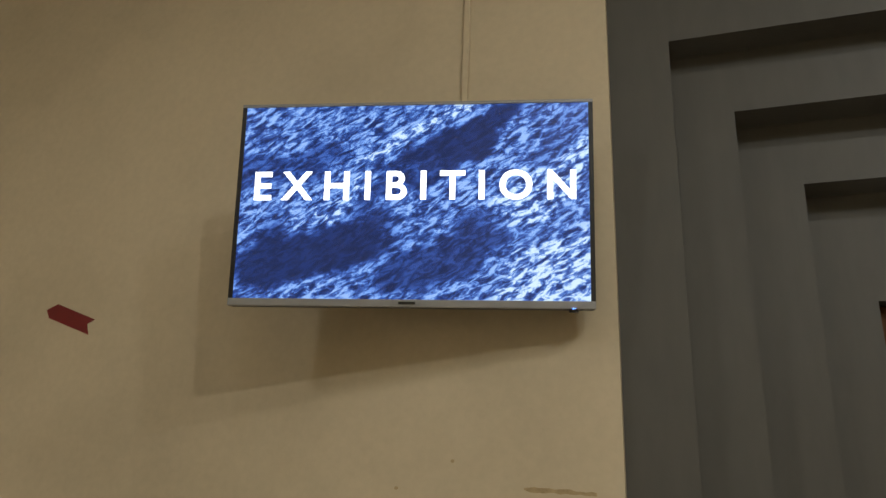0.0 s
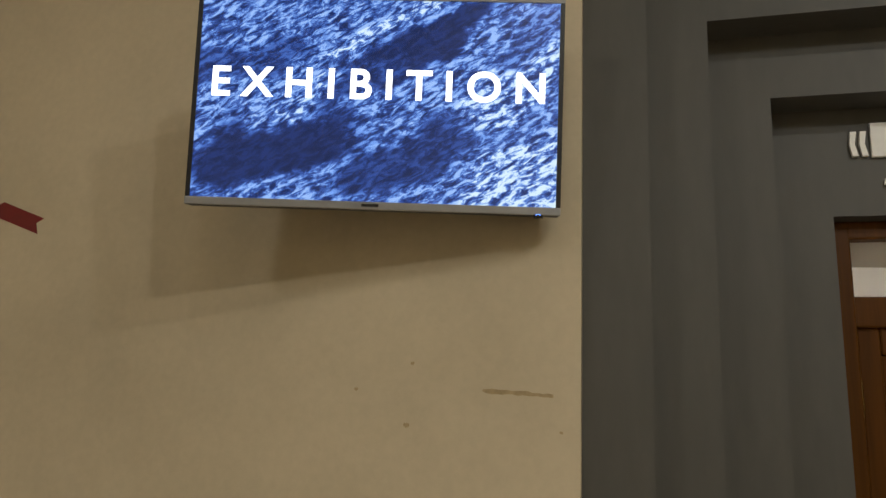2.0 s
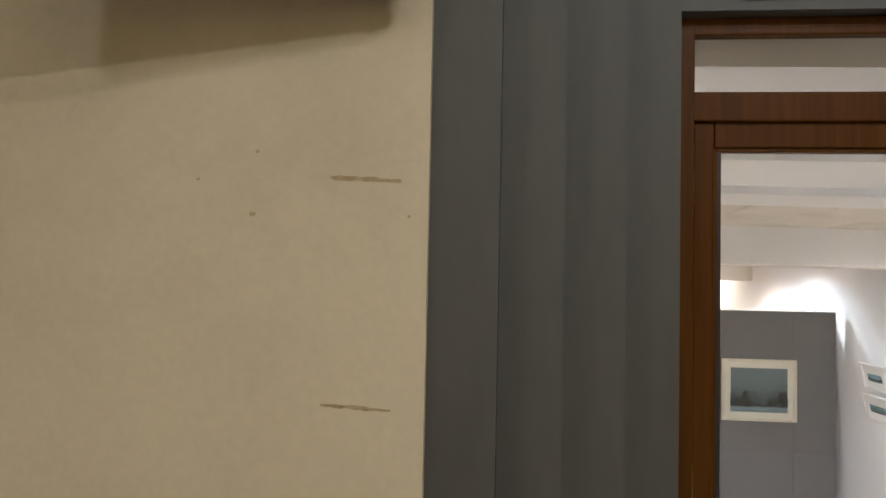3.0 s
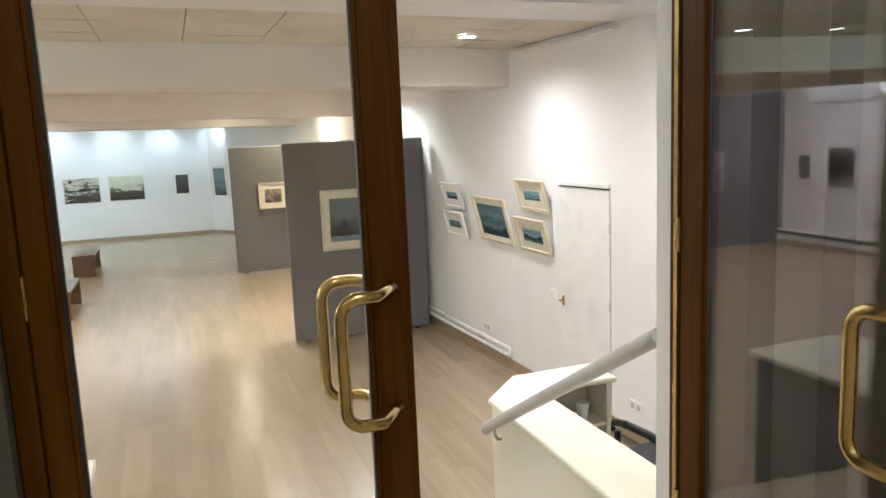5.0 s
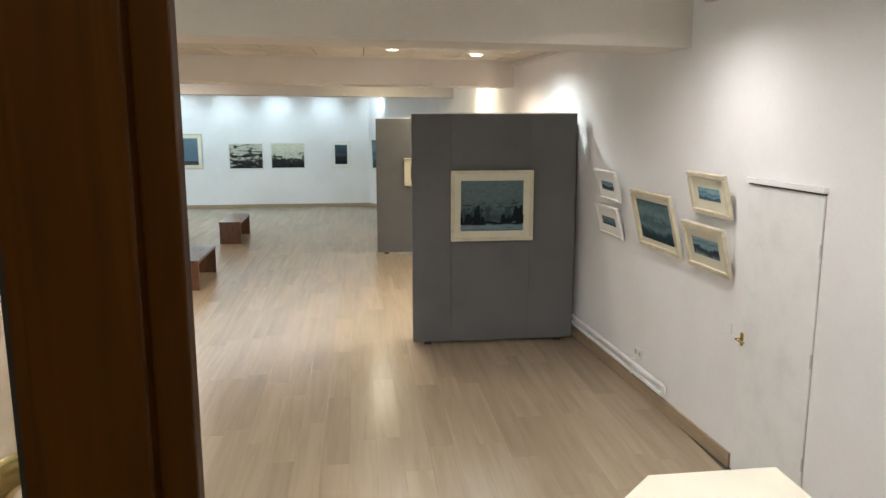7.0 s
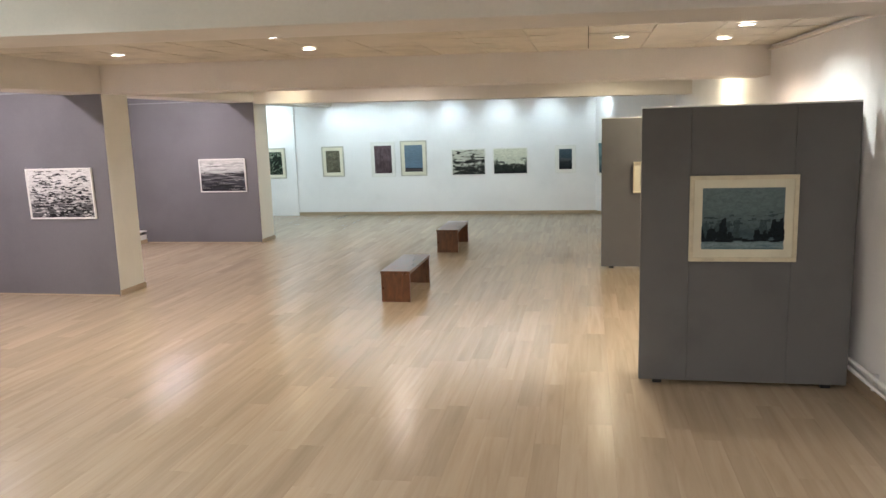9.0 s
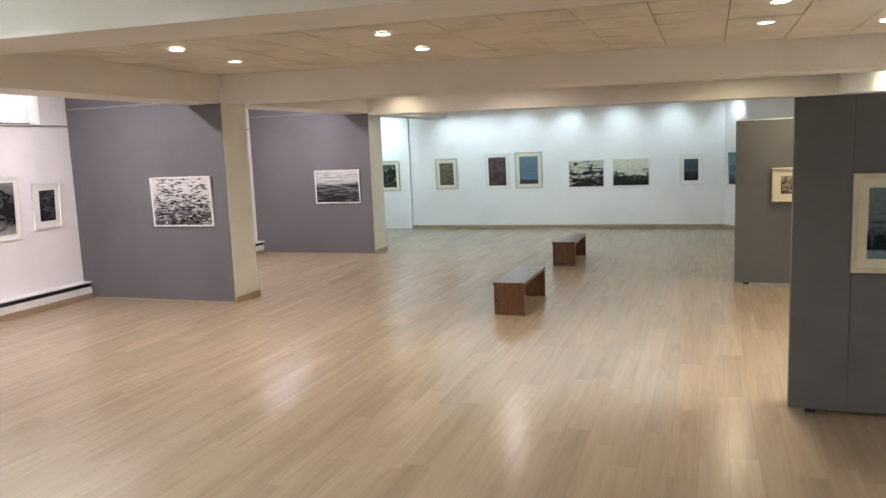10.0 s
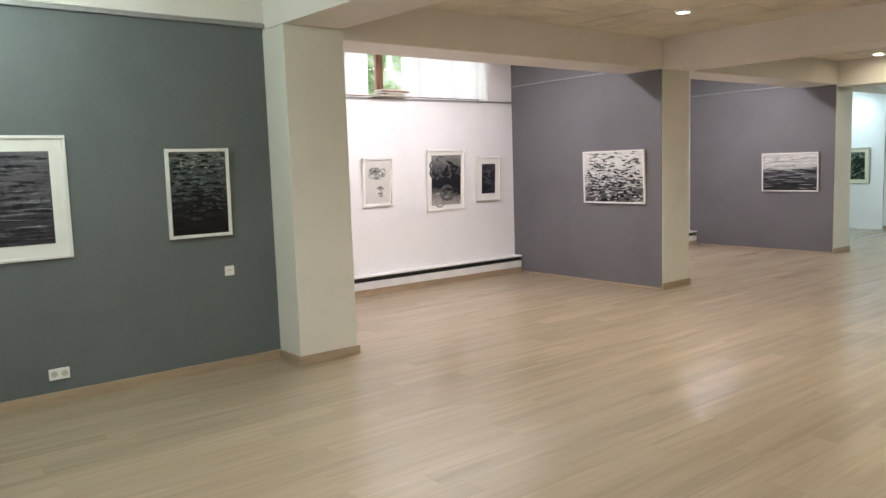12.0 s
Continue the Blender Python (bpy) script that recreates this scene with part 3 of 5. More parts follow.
def curtain(y0, y1, phase):
    bm = bmesh.new()
    n = int((y1 - y0) / 0.02)
    cols = []
    for i in range(n + 1):
        y = y0 + (y1 - y0) * i / n
        x = BX - 0.07 + 0.010 * math.sin(y * 23 + phase) + 0.016 * math.sin(y * 7.3 + 2 * phase)
        cols.append([bm.verts.new((x + 0.01 * math.sin(z * 5 + y * 3), y, z)) for z in (2.77, 2.95, 3.15, 3.32, 3.49)])
    for a, b in zip(cols, cols[1:]):
        for k in range(4):
            bm.faces.new((a[k], b[k], b[k + 1], a[k + 1])).smooth = True
    return tagged(part("curtain", bm, CURTAIN), "sheer white curtain drawn across a high window", "curtain", "window curtains")


bay_window("window_1", *WINDOWS[0], 10.0)
bay_window("window_2", *WINDOWS[1], 0)
curtain(8.06, 9.69, 0.3)
curtain(10.27, 11.85, 1.4)
curtain(13.22, 16.93, 2.2)
bm = bmesh.new()
box(bm, -13.0, 4, 0, -12.95, 19, 9)
setting(part("backdrop", bm, GARDEN), "green garden trees and bright sky beyond the windows", "backdrop")
setting(boxes("ground", STONE, None, (-60, -60, -0.6, 60, 60, -0.3)), "plain ground around the building", "ground")

# papers and books on the window ledge
pile = thing("paper_pile", "untidy pile of papers and folders on a window ledge", "papers")
rnd = random.Random(8)
boxes("shelf_board", PAPER, pile, (BX - 0.1, 9.70, 2.746, BX + 0.13, 10.22, 2.766), bevel=0.003)
for k in range(5):
    a, z = rnd.uniform(-0.05, 0.05), 2.767 + 0.016 * k
    boxes("folder", (PAPER, WHITEP, BROWNW, PAPER, MOUNTC)[k], pile, (BX - 0.08 + a, 9.73 + rnd.uniform(0, 0.12), z, BX + 0.16 + a * 0.5, 10.12 + rnd.uniform(0, 0.16), z + 0.0155), bevel=0.002)


# ---- low convectors under the bay windows ----
def convector(y0, y1):
    ob = thing("convector", "low white convector casing with a dark grille slot", "radiator", "convectors under the windows")
    boxes("casing", WHITEP, ob, (BX + 0.002, y0, 0.085, BX + 0.165, y1, 0.185), (BX + 0.002, y0, 0.252, BX + 0.18, y1, 0.275), bevel=0.004)
    boxes("grille", BLACKP, ob, (BX + 0.004, y0 + 0.01, 0.1905, BX + 0.135, y1 - 0.01, 0.2515))
    boxes("plinth", SKIRT, ob, (BX + 0.002, y0, 0.0, BX + 0.178, y1, 0.084), bevel=0.003)
    return ob


convector(COLS[0] + 0.32, COLS[1] - 0.02)
convector(COLS[1] + 0.27, COLS[2] - 0.02)
tube_h = thing("pipe_radiator", "white painted double heating pipe along the skirting", "radiator")
for z, r in ((0.240, 0.018), (0.165, 0.018)):
    bm = bmesh.new()
    tube(bm, [(RX - 0.045, 7.3, z), (RX - 0.045, 12.3, z)], r)
    part("pipe", bm, WHITEP, tube_h)
bm = bmesh.new()
tube(bm, [(RX - 0.045, 7.302, 0.240), (RX - 0.045, 7.270, 0.234), (RX - 0.045, 7.258, 0.2025), (RX - 0.045, 7.270, 0.171), (RX - 0.045, 7.302, 0.165)], 0.018)
part("return_bend", bm, WHITEP, tube_h)
for yy in (7.9, 9.0, 10.3, 11.6):
    boxes("bracket", WHITEP, tube_h, (RX - 0.05, yy, 0.13, RX - 0.002, yy + 0.03, 0.27), bevel=0.003)
east(tube_h)


# ---- grey display panels ----
def display_panel(x0, x1, y, z1, cuts, label):
    ob = thing("display_panel", label, "display panel", "free-standing display panels")
    xs = [x0] + [x0 + (x1 - x0) * c for c in cuts] + [x1]
    for a, b in zip(xs, xs[1:]):
        boxes("board", FABRIC, ob, (a + 0.0006, y, 0.035, b - 0.0006, y + 0.075, z1), bevel=0.004)
    boxes("top_cap", WHITEP, ob, (x0, y + 0.004, z1, x1, y + 0.071, z1 + 0.014), bevel=0.003)
    for a in (x0 + 0.12, x1 - 0.2):
        boxes("foot", BLACKP, ob, (a, y + 0.015, 0, a + 0.08, y + 0.06, 0.036), bevel=0.003)
    return ob


display_panel(2.197, 3.925, 9.38, 2.43, (0.235, 0.715), "grey cloth-covered display panel, one picture hung on it")
display_panel(2.24, 4.004, 9.61, 2.32, (0.5,), "grey cloth-covered display panel close behind another")
display_panel(1.957, 3.72, 14.77, 2.37, (0.5,), "grey cloth-covered display panel farther back in the gallery")


# ---- benches ----
def bench():
    ob = thing("bench", "dark brown stained wooden bench with solid ends", "bench", "benches in the gallery")
    boxes("seat", BENCHW, ob, (-0.205, -0.66, 0.385, 0.205, 0.66, 0.425), bevel=0.004)
    for a in (-0.65, 0.605):
        boxes("end_panel", BENCHW, ob, (-0.198, a, 0, 0.198, a + 0.045, 0.385), bevel=0.003)
    boxes("stretcher", BENCHW, ob, (-0.02, -0.605, 0.30, 0.02, 0.605, 0.384), bevel=0.002)
    return ob


first = bench()
first.matrix_world = pose(-0.80, 12.92, 0)
copy_thing(first, pose(-0.82, 16.85, 0, 0, 0, 0.5))


# ---- pictures ----
def picture(label, m, w, h, art_mat, frame_mat=None, rail=0.03, depth=0.035, mount=0.07, mount_mat=None, group="framed pictures", double=False):
    """A framed sheet that faces -y of its own; m stands at its middle, on the wall."""
    ob = thing("framed_picture", label, "picture", group, m=m)
    fm, mm = frame_mat or FRAMEW, mount_mat or MOUNT
    for n, d in (("top_rail", (-w / 2, -depth, h / 2 - rail, w / 2, -0.002, h / 2)), ("bottom_rail", (-w / 2, -depth, -h / 2, w / 2, -0.002, -h / 2 + rail)),
                 ("side_rail", (-w / 2, -depth, -h / 2 + rail, -w / 2 + rail, -0.002, h / 2 - rail)), ("side_rail", (w / 2 - rail, -depth, -h / 2 + rail, w / 2, -0.002, h / 2 - rail))):
        boxes(n, fm, ob, d, bevel=min(0.005, rail / 4))
    boxes("mount", mm, ob, (-w / 2 + rail, -depth * 0.5, -h / 2 + rail, w / 2 - rail, -0.003, h / 2 - rail))
    iw, ih = w / 2 - rail - mount, h / 2 - rail - mount
    spans = ((-iw, -0.035), (0.035, iw)) if double else ((-iw, iw),)
    for a, b in spans:
        boxes("artwork", art_mat, ob, (a, -depth * 0.5 - 0.0025, -ih, b, -depth * 0.5 - 0.0005, ih))
    return ob


INK = (0.012, 0.013, 0.015)
A_TOWN = art("art_blue_haze", [(0.0, (0.12, 0.19, 0.22)), (0.10, (0.20, 0.29, 0.32)), (0.17, (0.07, 0.11, 0.13)), (0.26, (0.05, 0.08, 0.095)), (0.36, (0.085, 0.125, 0.137)), (0.55, (0.115, 0.165, 0.178)), (1.0, (0.14, 0.195, 0.207))], 4, 7, 0.22, 1.0, 3.1, 0.6)
A_HOUSE = art("art_dark_houses", [(0.0, (0.022, 0.034, 0.042)), (0.35, (0.010, 0.015, 0.020)), (0.7, (0.016, 0.024, 0.030)), (1.0, (0.035, 0.055, 0.065))], 16, 9, 0.9, 0.5, 5.9, 1.2, 7, 0.4)
A_SEA1 = art("art_blue_sea", [(0.0, (0.09, 0.18, 0.23)), (0.25, (0.04, 0.12, 0.20)), (0.42, (0.24, 0.36, 0.41)), (0.55, (0.07, 0.22, 0.34)), (0.75, (0.30, 0.42, 0.46)), (1.0, (0.14, 0.30, 0.38))], 6, 9, 0.95, 0.9, 7.7, 1.2)
A_SEA2 = art("art_dark_sea", [(0.0, (0.24, 0.32, 0.35)), (0.22, (0.04, 0.065, 0.085)), (0.42, (0.02, 0.035, 0.05)), (0.52, (0.22, 0.33, 0.38)), (0.75, (0.13, 0.24, 0.30)), (1.0, (0.34, 0.44, 0.48))], 6, 10, 0.75, 1.0, 1.3, 1.0)
A_SEA3 = art("art_stormy_sea", [(0.0, (0.02, 0.04, 0.055)), (0.2, (0.03, 0.06, 0.08)), (0.34, (0.15, 0.23, 0.26)), (0.5, (0.07, 0.13, 0.155)), (0.7, (0.17, 0.26, 0.29)), (1.0, (0.10, 0.18, 0.21))], 4, 6, 0.7, 1.0, 4.2, 1.1)
A_BIRDS = art("art_black_white_waves", [(0.0, (0.03, 0.03, 0.033)), (0.22, (0.10, 0.10, 0.105)), (0.38, (0.34, 0.33, 0.33)), (0.55, (0.60, 0.59, 0.58)), (0.85, (0.72, 0.71, 0.69)), (1.0, (0.40, 0.39, 0.39))], 5, 26, 1.5, 0.6, 2.4, 0.7, 8, 0.3)
A_HORIZ = art("art_grey_horizon", [(0.0, (0.02, 0.02, 0.024)), (0.30, (0.05, 0.05, 0.06)), (0.40, (0.16, 0.16, 0.17)), (0.47, (0.045, 0.045, 0.052)), (0.55, (0.09, 0.09, 0.10)), (0.62, (0.50, 0.51, 0.50)), (0.78, (0.62, 0.63, 0.61)), (0.86, (0.40, 0.41, 0.40)), (1.0, (0.66, 0.66, 0.63))], 2.0, 26, 0.5, 1.0, 5.5, 0.4, 8, 0.4)
A_STRATA = art("art_grey_strata", [(0.0, (0.015, 0.013, 0.015)), (0.38, (0.05, 0.046, 0.052)), (0.55, (0.105, 0.10, 0.11)), (0.75, (0.16, 0.155, 0.165)), (1.0, (0.22, 0.21, 0.22))], 2.5, 20, 0.9, 0.35, 9.1, 0.7, 8, 0.35)
A_FOREST = art("art_dark_green_water", [(0.0, (0.012, 0.009, 0.008)), (0.35, (0.018, 0.016, 0.014)), (0.50, (0.03, 0.036, 0.036)), (0.64, (0.11, 0.13, 0.12)), (0.72, (0.03, 0.035, 0.035)), (0.85, (0.17, 0.19, 0.18)), (1.0, (0.30, 0.32, 0.30))], 6, 26, 1.2, 0.7, 6.6, 1.0, 8, 0.35)
A_SKETCH = art("art_cream_paper", [(0.0, (0.42, 0.41, 0.40)), (0.4, (0.60, 0.585, 0.55)), (1.0, (0.70, 0.68, 0.63))], 6, 5, 0.7, 0.2, 8.8, 1.0, 6, 0.08)
A_STILL = art("art_dark_still_life", [(0.0, (0.38, 0.36, 0.32)), (0.20, (0.22, 0.21, 0.20)), (0.30, (0.014, 0.014, 0.017)), (0.62, (0.02, 0.02, 0.024)), (0.82, (0.13, 0.13, 0.13)), (1.0, (0.26, 0.26, 0.24))], 4, 5, 0.6, 1.0, 3.7, 1.2)
A_SMOKE = art("art_dark_smoke", [(0.0, (0.010, 0.010, 0.014)), (0.5, (0.02, 0.02, 0.026)), (0.66, (0.08, 0.08, 0.09)), (1.0, (0.25, 0.25, 0.27))], 7, 9, 1.2, 0.2, 2.9, 1.6)
A_FIG = art("art_black_green_figure", [(0.0, (0.010, 0.012, 0.010)), (0.52, (0.016, 0.022, 0.016)), (0.64, (0.10, 0.14, 0.10)), (1.0, (0.50, 0.50, 0.42))], 7, 7, 1.9, 0.15, 1.9, 2.0)
A_MOSS = art("art_olive_texture", [(0.0, (0.04, 0.038, 0.026)), (0.45, (0.11, 0.105, 0.075)), (0.7, (0.19, 0.175, 0.125)), (1.0, (0.28, 0.26, 0.19))], 12, 12, 1.2, 0.15, 5.0, 0.8)
A_BROWN = art("art_violet_brown_texture", [(0.0, (0.03, 0.02, 0.02)), (0.4, (0.075, 0.05, 0.055)), (0.65, (0.12, 0.085, 0.095)), (1.0, (0.20, 0.16, 0.15))], 14, 5, 1.1, 0.2, 7.4, 0.6)
A_BLUE = art("art_blue_field", [(0.0, (0.02, 0.02, 0.025)), (0.07, (0.10, 0.08, 0.08)), (0.12, (0.03, 0.03, 0.04)), (0.16, (0.12, 0.19, 0.27)), (0.5, (0.125, 0.185, 0.245)), (1.0, (0.15, 0.215, 0.27))], 2, 14, 0.12, 1.0, 4.4)
A_SHORE = art("art_black_white_shore", [(0.0, INK), (0.40, (0.03, 0.03, 0.028)), (0.52, (0.16, 0.16, 0.14)), (0.60, (0.50, 0.50, 0.43)), (1.0, (0.62, 0.62, 0.52))], 3.2, 11, 1.8, 0.4, 6.1, 0.8, 8)
A_CLOUDS = art("art_white_clouds", [(0.0, INK), (0.30, (0.03, 0.035, 0.03)), (0.44, (0.12, 0.13, 0.11)), (0.52, (0.56, 0.57, 0.46)), (1.0, (0.70, 0.70, 0.58))], 5, 8, 1.0, 0.9, 8.2, 0.8, 8)
A_NIGHT = art("art_night_blue", [(0.0, (0.012, 0.014, 0.018)), (0.4, (0.03, 0.035, 0.04)), (0.52, (0.09, 0.10, 0.11)), (0.6, (0.04, 0.065, 0.085)), (1.0, (0.07, 0.11, 0.14))], 4, 8, 0.4, 1.0, 3.3)
A_PAIR = art("art_small_figures", [(0.0, (0.02, 0.018, 0.016)), (0.45, (0.08, 0.06, 0.05)), (0.55, (0.35, 0.30, 0.24)), (1.0, (0.55, 0.50, 0.40))], 16, 16, 1.3, 0.15, 2.2, 1.5)

town = picture("blue painting of a hazy town in a broad cream frame", pose(3.032, 9.378, 1.487), 0.868, 0.735, A_TOWN, FRAMEC, 0.035, 0.04, 0.07, MOUNTC)
A_HAZE = art("art_far_houses", [(0.0, (0.035, 0.055, 0.064)), (0.5, (0.05, 0.078, 0.088)), (1.0, (0.075, 0.115, 0.125))], 18, 11, 0.9, 0.5, 2.9, 1.2, 7, 0.45)
A_WATER = art("art_pale_water", [(0.0, (0.14, 0.21, 0.24)), (0.5, (0.24, 0.33, 0.36)), (1.0, (0.10, 0.16, 0.18))], 7, 30, 1.0, 0.3, 4.9, 0.8, 7, 0.4)
rnd = random.Random(21)


def strokes(mat, n, where, wide, tall, lift):
    """Flat ragged brush marks: where() gives each one's foot, wide and tall its range of sizes."""
    bm = bmesh.new()
    for k in range(n):
        x, z = where()
        w, hgt, y = rnd.uniform(*wide), rnd.uniform(*tall), -0.0229 - lift - 0.00002 * k
        ring = [(x - w / 2, z), (x + w / 2, z + rnd.uniform(-0.006, 0.006))]
        for q in range(3):
            ring.append((x + w / 2 + rnd.uniform(-0.3, 0.1) * w, z + hgt * (0.45 + 0.25 * q) + rnd.uniform(-0.01, 0.01)))
        for q in (2, 1):
            ring.append((x - w / 2 + rnd.uniform(-0.1, 0.3) * w, z + hgt * (0.35 + 0.25 * q) + rnd.uniform(-0.01, 0.01)))
        ring = [(max(-0.334, min(0.334, px)), pz) for px, pz in ring]
        bm.faces.new([bm.verts.new((px, y, pz)) for px, pz in ring])
    tagged(part("paint_layer", bm, mat, town), kind="stuff")


pick = lambda *spans: (lambda: (lambda s_: (rnd.uniform(s_[0], s_[1]), rnd.uniform(s_[2], s_[3])))(rnd.choice(spans)))
strokes(A_HAZE, 26, pick((-0.32, -0.04, -0.19, -0.12), (0.12, 0.32, -0.19, -0.10)), (0.02, 0.06), (0.05, 0.17), 0.0)
strokes(A_HAZE, 22, pick((-0.30, -0.02, -0.06, 0.03), (0.05, 0.32, -0.06, 0.06)), (0.03, 0.09), (0.004, 0.014), 0.0006)
strokes(A_HOUSE, 46, pick((-0.33, -0.06, -0.20, -0.16), (0.10, 0.33, -0.19, -0.15), (0.22, 0.33, -0.17, -0.08)), (0.02, 0.05), (0.04, 0.10), 0.0011)
strokes(A_HOUSE, 7, pick((-0.17, -0.145, -0.19, -0.17), (0.28, 0.30, -0.19, -0.17)), (0.045, 0.06), (0.15, 0.20), 0.0015)
strokes(A_HOUSE, 16, pick((-0.33, 0.33, -0.20, -0.185),), (0.05, 0.14), (0.008, 0.03), 0.0017)
strokes(A_WATER, 14, pick((-0.30, 0.30, -0.255, -0.215),), (0.08, 0.22), (0.004, 0.015), 0.0022)
picture("two small prints side by side in one white frame", pose(2.90, 14.768, 1.45), 0.92, 0.485, A_PAIR, FRAMEC, 0.025, 0.03, 0.09, MOUNTC, double=True)
for lab, y0, y1, z0, z1, a, fm, rl, mt in (
        ("small blue seascape in a white frame, tilted forward on the wall", 8.32, 8.825, 1.615, 1.91, A_SEA2, FRAMEW, 0.03, 0.105),
        ("small grey seascape in a white frame, tilted forward on the wall", 8.235, 8.78, 1.288, 1.583, A_SEA3, FRAMEW, 0.03, 0.11),
        ("dark green seascape in a cream frame, tilted forward on the wall", 7.11, 7.85, 1.33, 1.81, A_SEA3, FRAMEC, 0.035, 0.06),
        ("dark blue seascape in a cream frame, tilted forward on the wall", 6.40, 6.97, 1.325, 1.66, A_SEA2, FRAMEC, 0.035, 0.095),
        ("bright blue seascape in a cream frame, tilted forward on the wall", 6.435, 6.95, 1.72, 2.02, A_SEA1, FRAMEC, 0.035, 0.10)):
    hgt = (z1 - z0) / math.cos(radians(14))
    picture(lab, EAST @ pose(RX - 0.012 - hgt / 2 * math.sin(radians(14)), (y0 + y1) / 2, (z0 + z1) / 2, 14, 0, -90), y1 - y0, hgt, a, fm, rl, 0.035, mt * 0.75,
            MOUNTC if fm is FRAMEC else MOUNT, "seascapes on the side wall")
for lab, x0, x1, z0, z1, a, fm, mt in (
        ("black and green abstract print in a pale frame", -7.03, -6.37, 1.03, 1.86, A_FIG, FRAMEG, 0.075),
        ("olive textured print in a pale frame", -5.34, -4.72, 1.05, 1.865, A_MOSS, FRAMEG, 0.085),
        ("violet-brown textured print in a white frame", -3.96, -3.29, 1.02, 1.955, A_BROWN, FRAMEW, 0.07),
        ("blue painted field in a pale cream frame", -3.145, -2.43, 1.035, 1.967, A_BLUE, FRAMEG, 0.085),
        ("black and white shore painting in a thin white frame", -1.775, -0.86, 1.02, 1.725, A_SHORE, FRAMEW, 0.0),
        ("black and white cloud painting in a thin white frame", -0.68, 0.235, 1.03, 1.73, A_CLOUDS, FRAMEW, 0.0),
        ("dark blue night painting in a white frame", 0.92, 1.455, 1.04, 1.765, A_NIGHT, FRAMEW, 0.075)):
    picture(lab, pose((x0 + x1) / 2, FY - (0.054 if x1 < -6.1 else 0.002), (z0 + z1) / 2, 2.5), x1 - x0, z1 - z0, a, fm, 0.03, 0.035, mt, MOUNTC if fm is FRAMEG else MOUNT, "pictures on the end wall")
picture("blue-grey painting in a white frame by the corner", NOOK @ pose(0.42, -0.002, 1.42, 2.5), 0.65, 0.9, A_SEA3, FRAMEW, 0.03, 0.035, 0.05, MOUNT, "pictures on the end wall")
hung = {}
hung["strata"] = picture("large grey strata painting with a broad white mount", pose(-5.403, 4.578, 1.612, 1.5, 0, 90), 1.33, 0.95, A_STRATA, FRAMEW, 0.025, 0.035, 0.095)
hung["forest"] = picture("dark green water painting in a narrow white frame", pose(-5.403, 6.274, 1.590, 1.5, 0, 90), 0.552, 0.767, A_FOREST, FRAMEW, 0.028, 0.04, 0.0)
for lab, y0, y1, z0, z1, a, mt in (("ink study of two forms on cream paper, white frame", 9.47, 9.975, 1.215, 1.90, A_SKETCH, 0.02),
                                   ("dark still life with a boat shape in a white frame", 10.59, 11.32, 1.085, 2.0, A_STILL, 0.055),
                                   ("small dark smoky print in a broad white frame", 11.55, 12.06, 1.187, 1.88, A_SMOKE, 0.085)):
    hung[a.name] = picture(lab, pose(BX + 0.012, (y0 + y1) / 2, (z0 + z1) / 2, 3, 0, 90), y1 - y0, z1 - z0, a, FRAMEW, 0.03, 0.035, mt, MOUNT, "pictures under the window")
hung["waves"] = picture("black and white wave painting in a thin white frame", pose(-5.80, COLS[1] - 0.012, 1.52, 1.5), 1.08, 0.74, A_BIRDS, FRAMEW, 0.022, 0.04, 0.0)
hung["horizon"] = picture("grey horizon painting in a thin white frame", pose(-5.79, COLS[2] - 0.012, 1.437, 1.5), 1.045, 0.70, A_HORIZ, FRAMEW, 0.022, 0.04, 0.0)

INKS = [paint("ink_stroke_black", (0.018, 0.018, 0.02), 0.6, stain=0.2, scale=30, bump=0, spec=0.1), paint("ink_stroke_grey", (0.11, 0.11, 0.115), 0.6, stain=0.25, scale=30, bump=0, spec=0.1),
        paint("ink_stroke_pale", (0.36, 0.355, 0.35), 0.6, stain=0.2, scale=30, bump=0, spec=0.1),
        paint("ink_stroke_white", (0.68, 0.67, 0.65), 0.6, stain=0.12, scale=30, bump=0, spec=0.1), paint("ink_stroke_green", (0.15, 0.18, 0.165), 0.6, stain=0.3, scale=30, bump=0, spec=0.1)]


def arcs(owner, ink, n, spread, radius, thick, depth, seed, span=(60, 200)):
    """Curved brush strokes laid on a sheet: spread is (x, z, half width, half height) of the patch they fill."""
    r_, bm = random.Random(seed), bmesh.new()
    for k in range(n):
        cx, cz = spread[0] + r_.uniform(-1, 1) * spread[2], spread[1] + r_.uniform(-1, 1) * spread[3]
        rx, rz = r_.uniform(*radius), r_.uniform(*radius) * 0.7
        a0, sp, w = r_.uniform(0, 360), r_.uniform(*span), r_.uniform(*thick)
        if span[1] < 130:
            a0, rz = r_.uniform(20, 60), rz * 0.5
        last = None
        for q in range(9):
            t, h_ = radians(a0 + sp * q / 8), w * math.sin(math.pi * (q + 0.3) / 8.6)
            now = [bm.verts.new((cx + (rx + d * h_) * math.cos(t), -depth - 0.00002 * k, cz + (rz + d * h_) * math.sin(t))) for d in (-0.5, 0.5)]
            if last:
                bm.faces.new((last[0], last[1], now[1], now[0]))
            last = now
    tagged(part("paint_layer", bm, ink, owner), kind="stuff")


study, still, smoke = hung["art_cream_paper"], hung["art_dark_still_life"], hung["art_dark_smoke"]
arcs(study, INKS[2], 26, (0.0, 0.12, 0.08, 0.05), (0.03, 0.08), (0.01, 0.035), 0.0203, 1)
arcs(study, INKS[1], 12, (0.01, 0.12, 0.08, 0.05), (0.03, 0.07), (0.006, 0.02), 0.0210, 2)
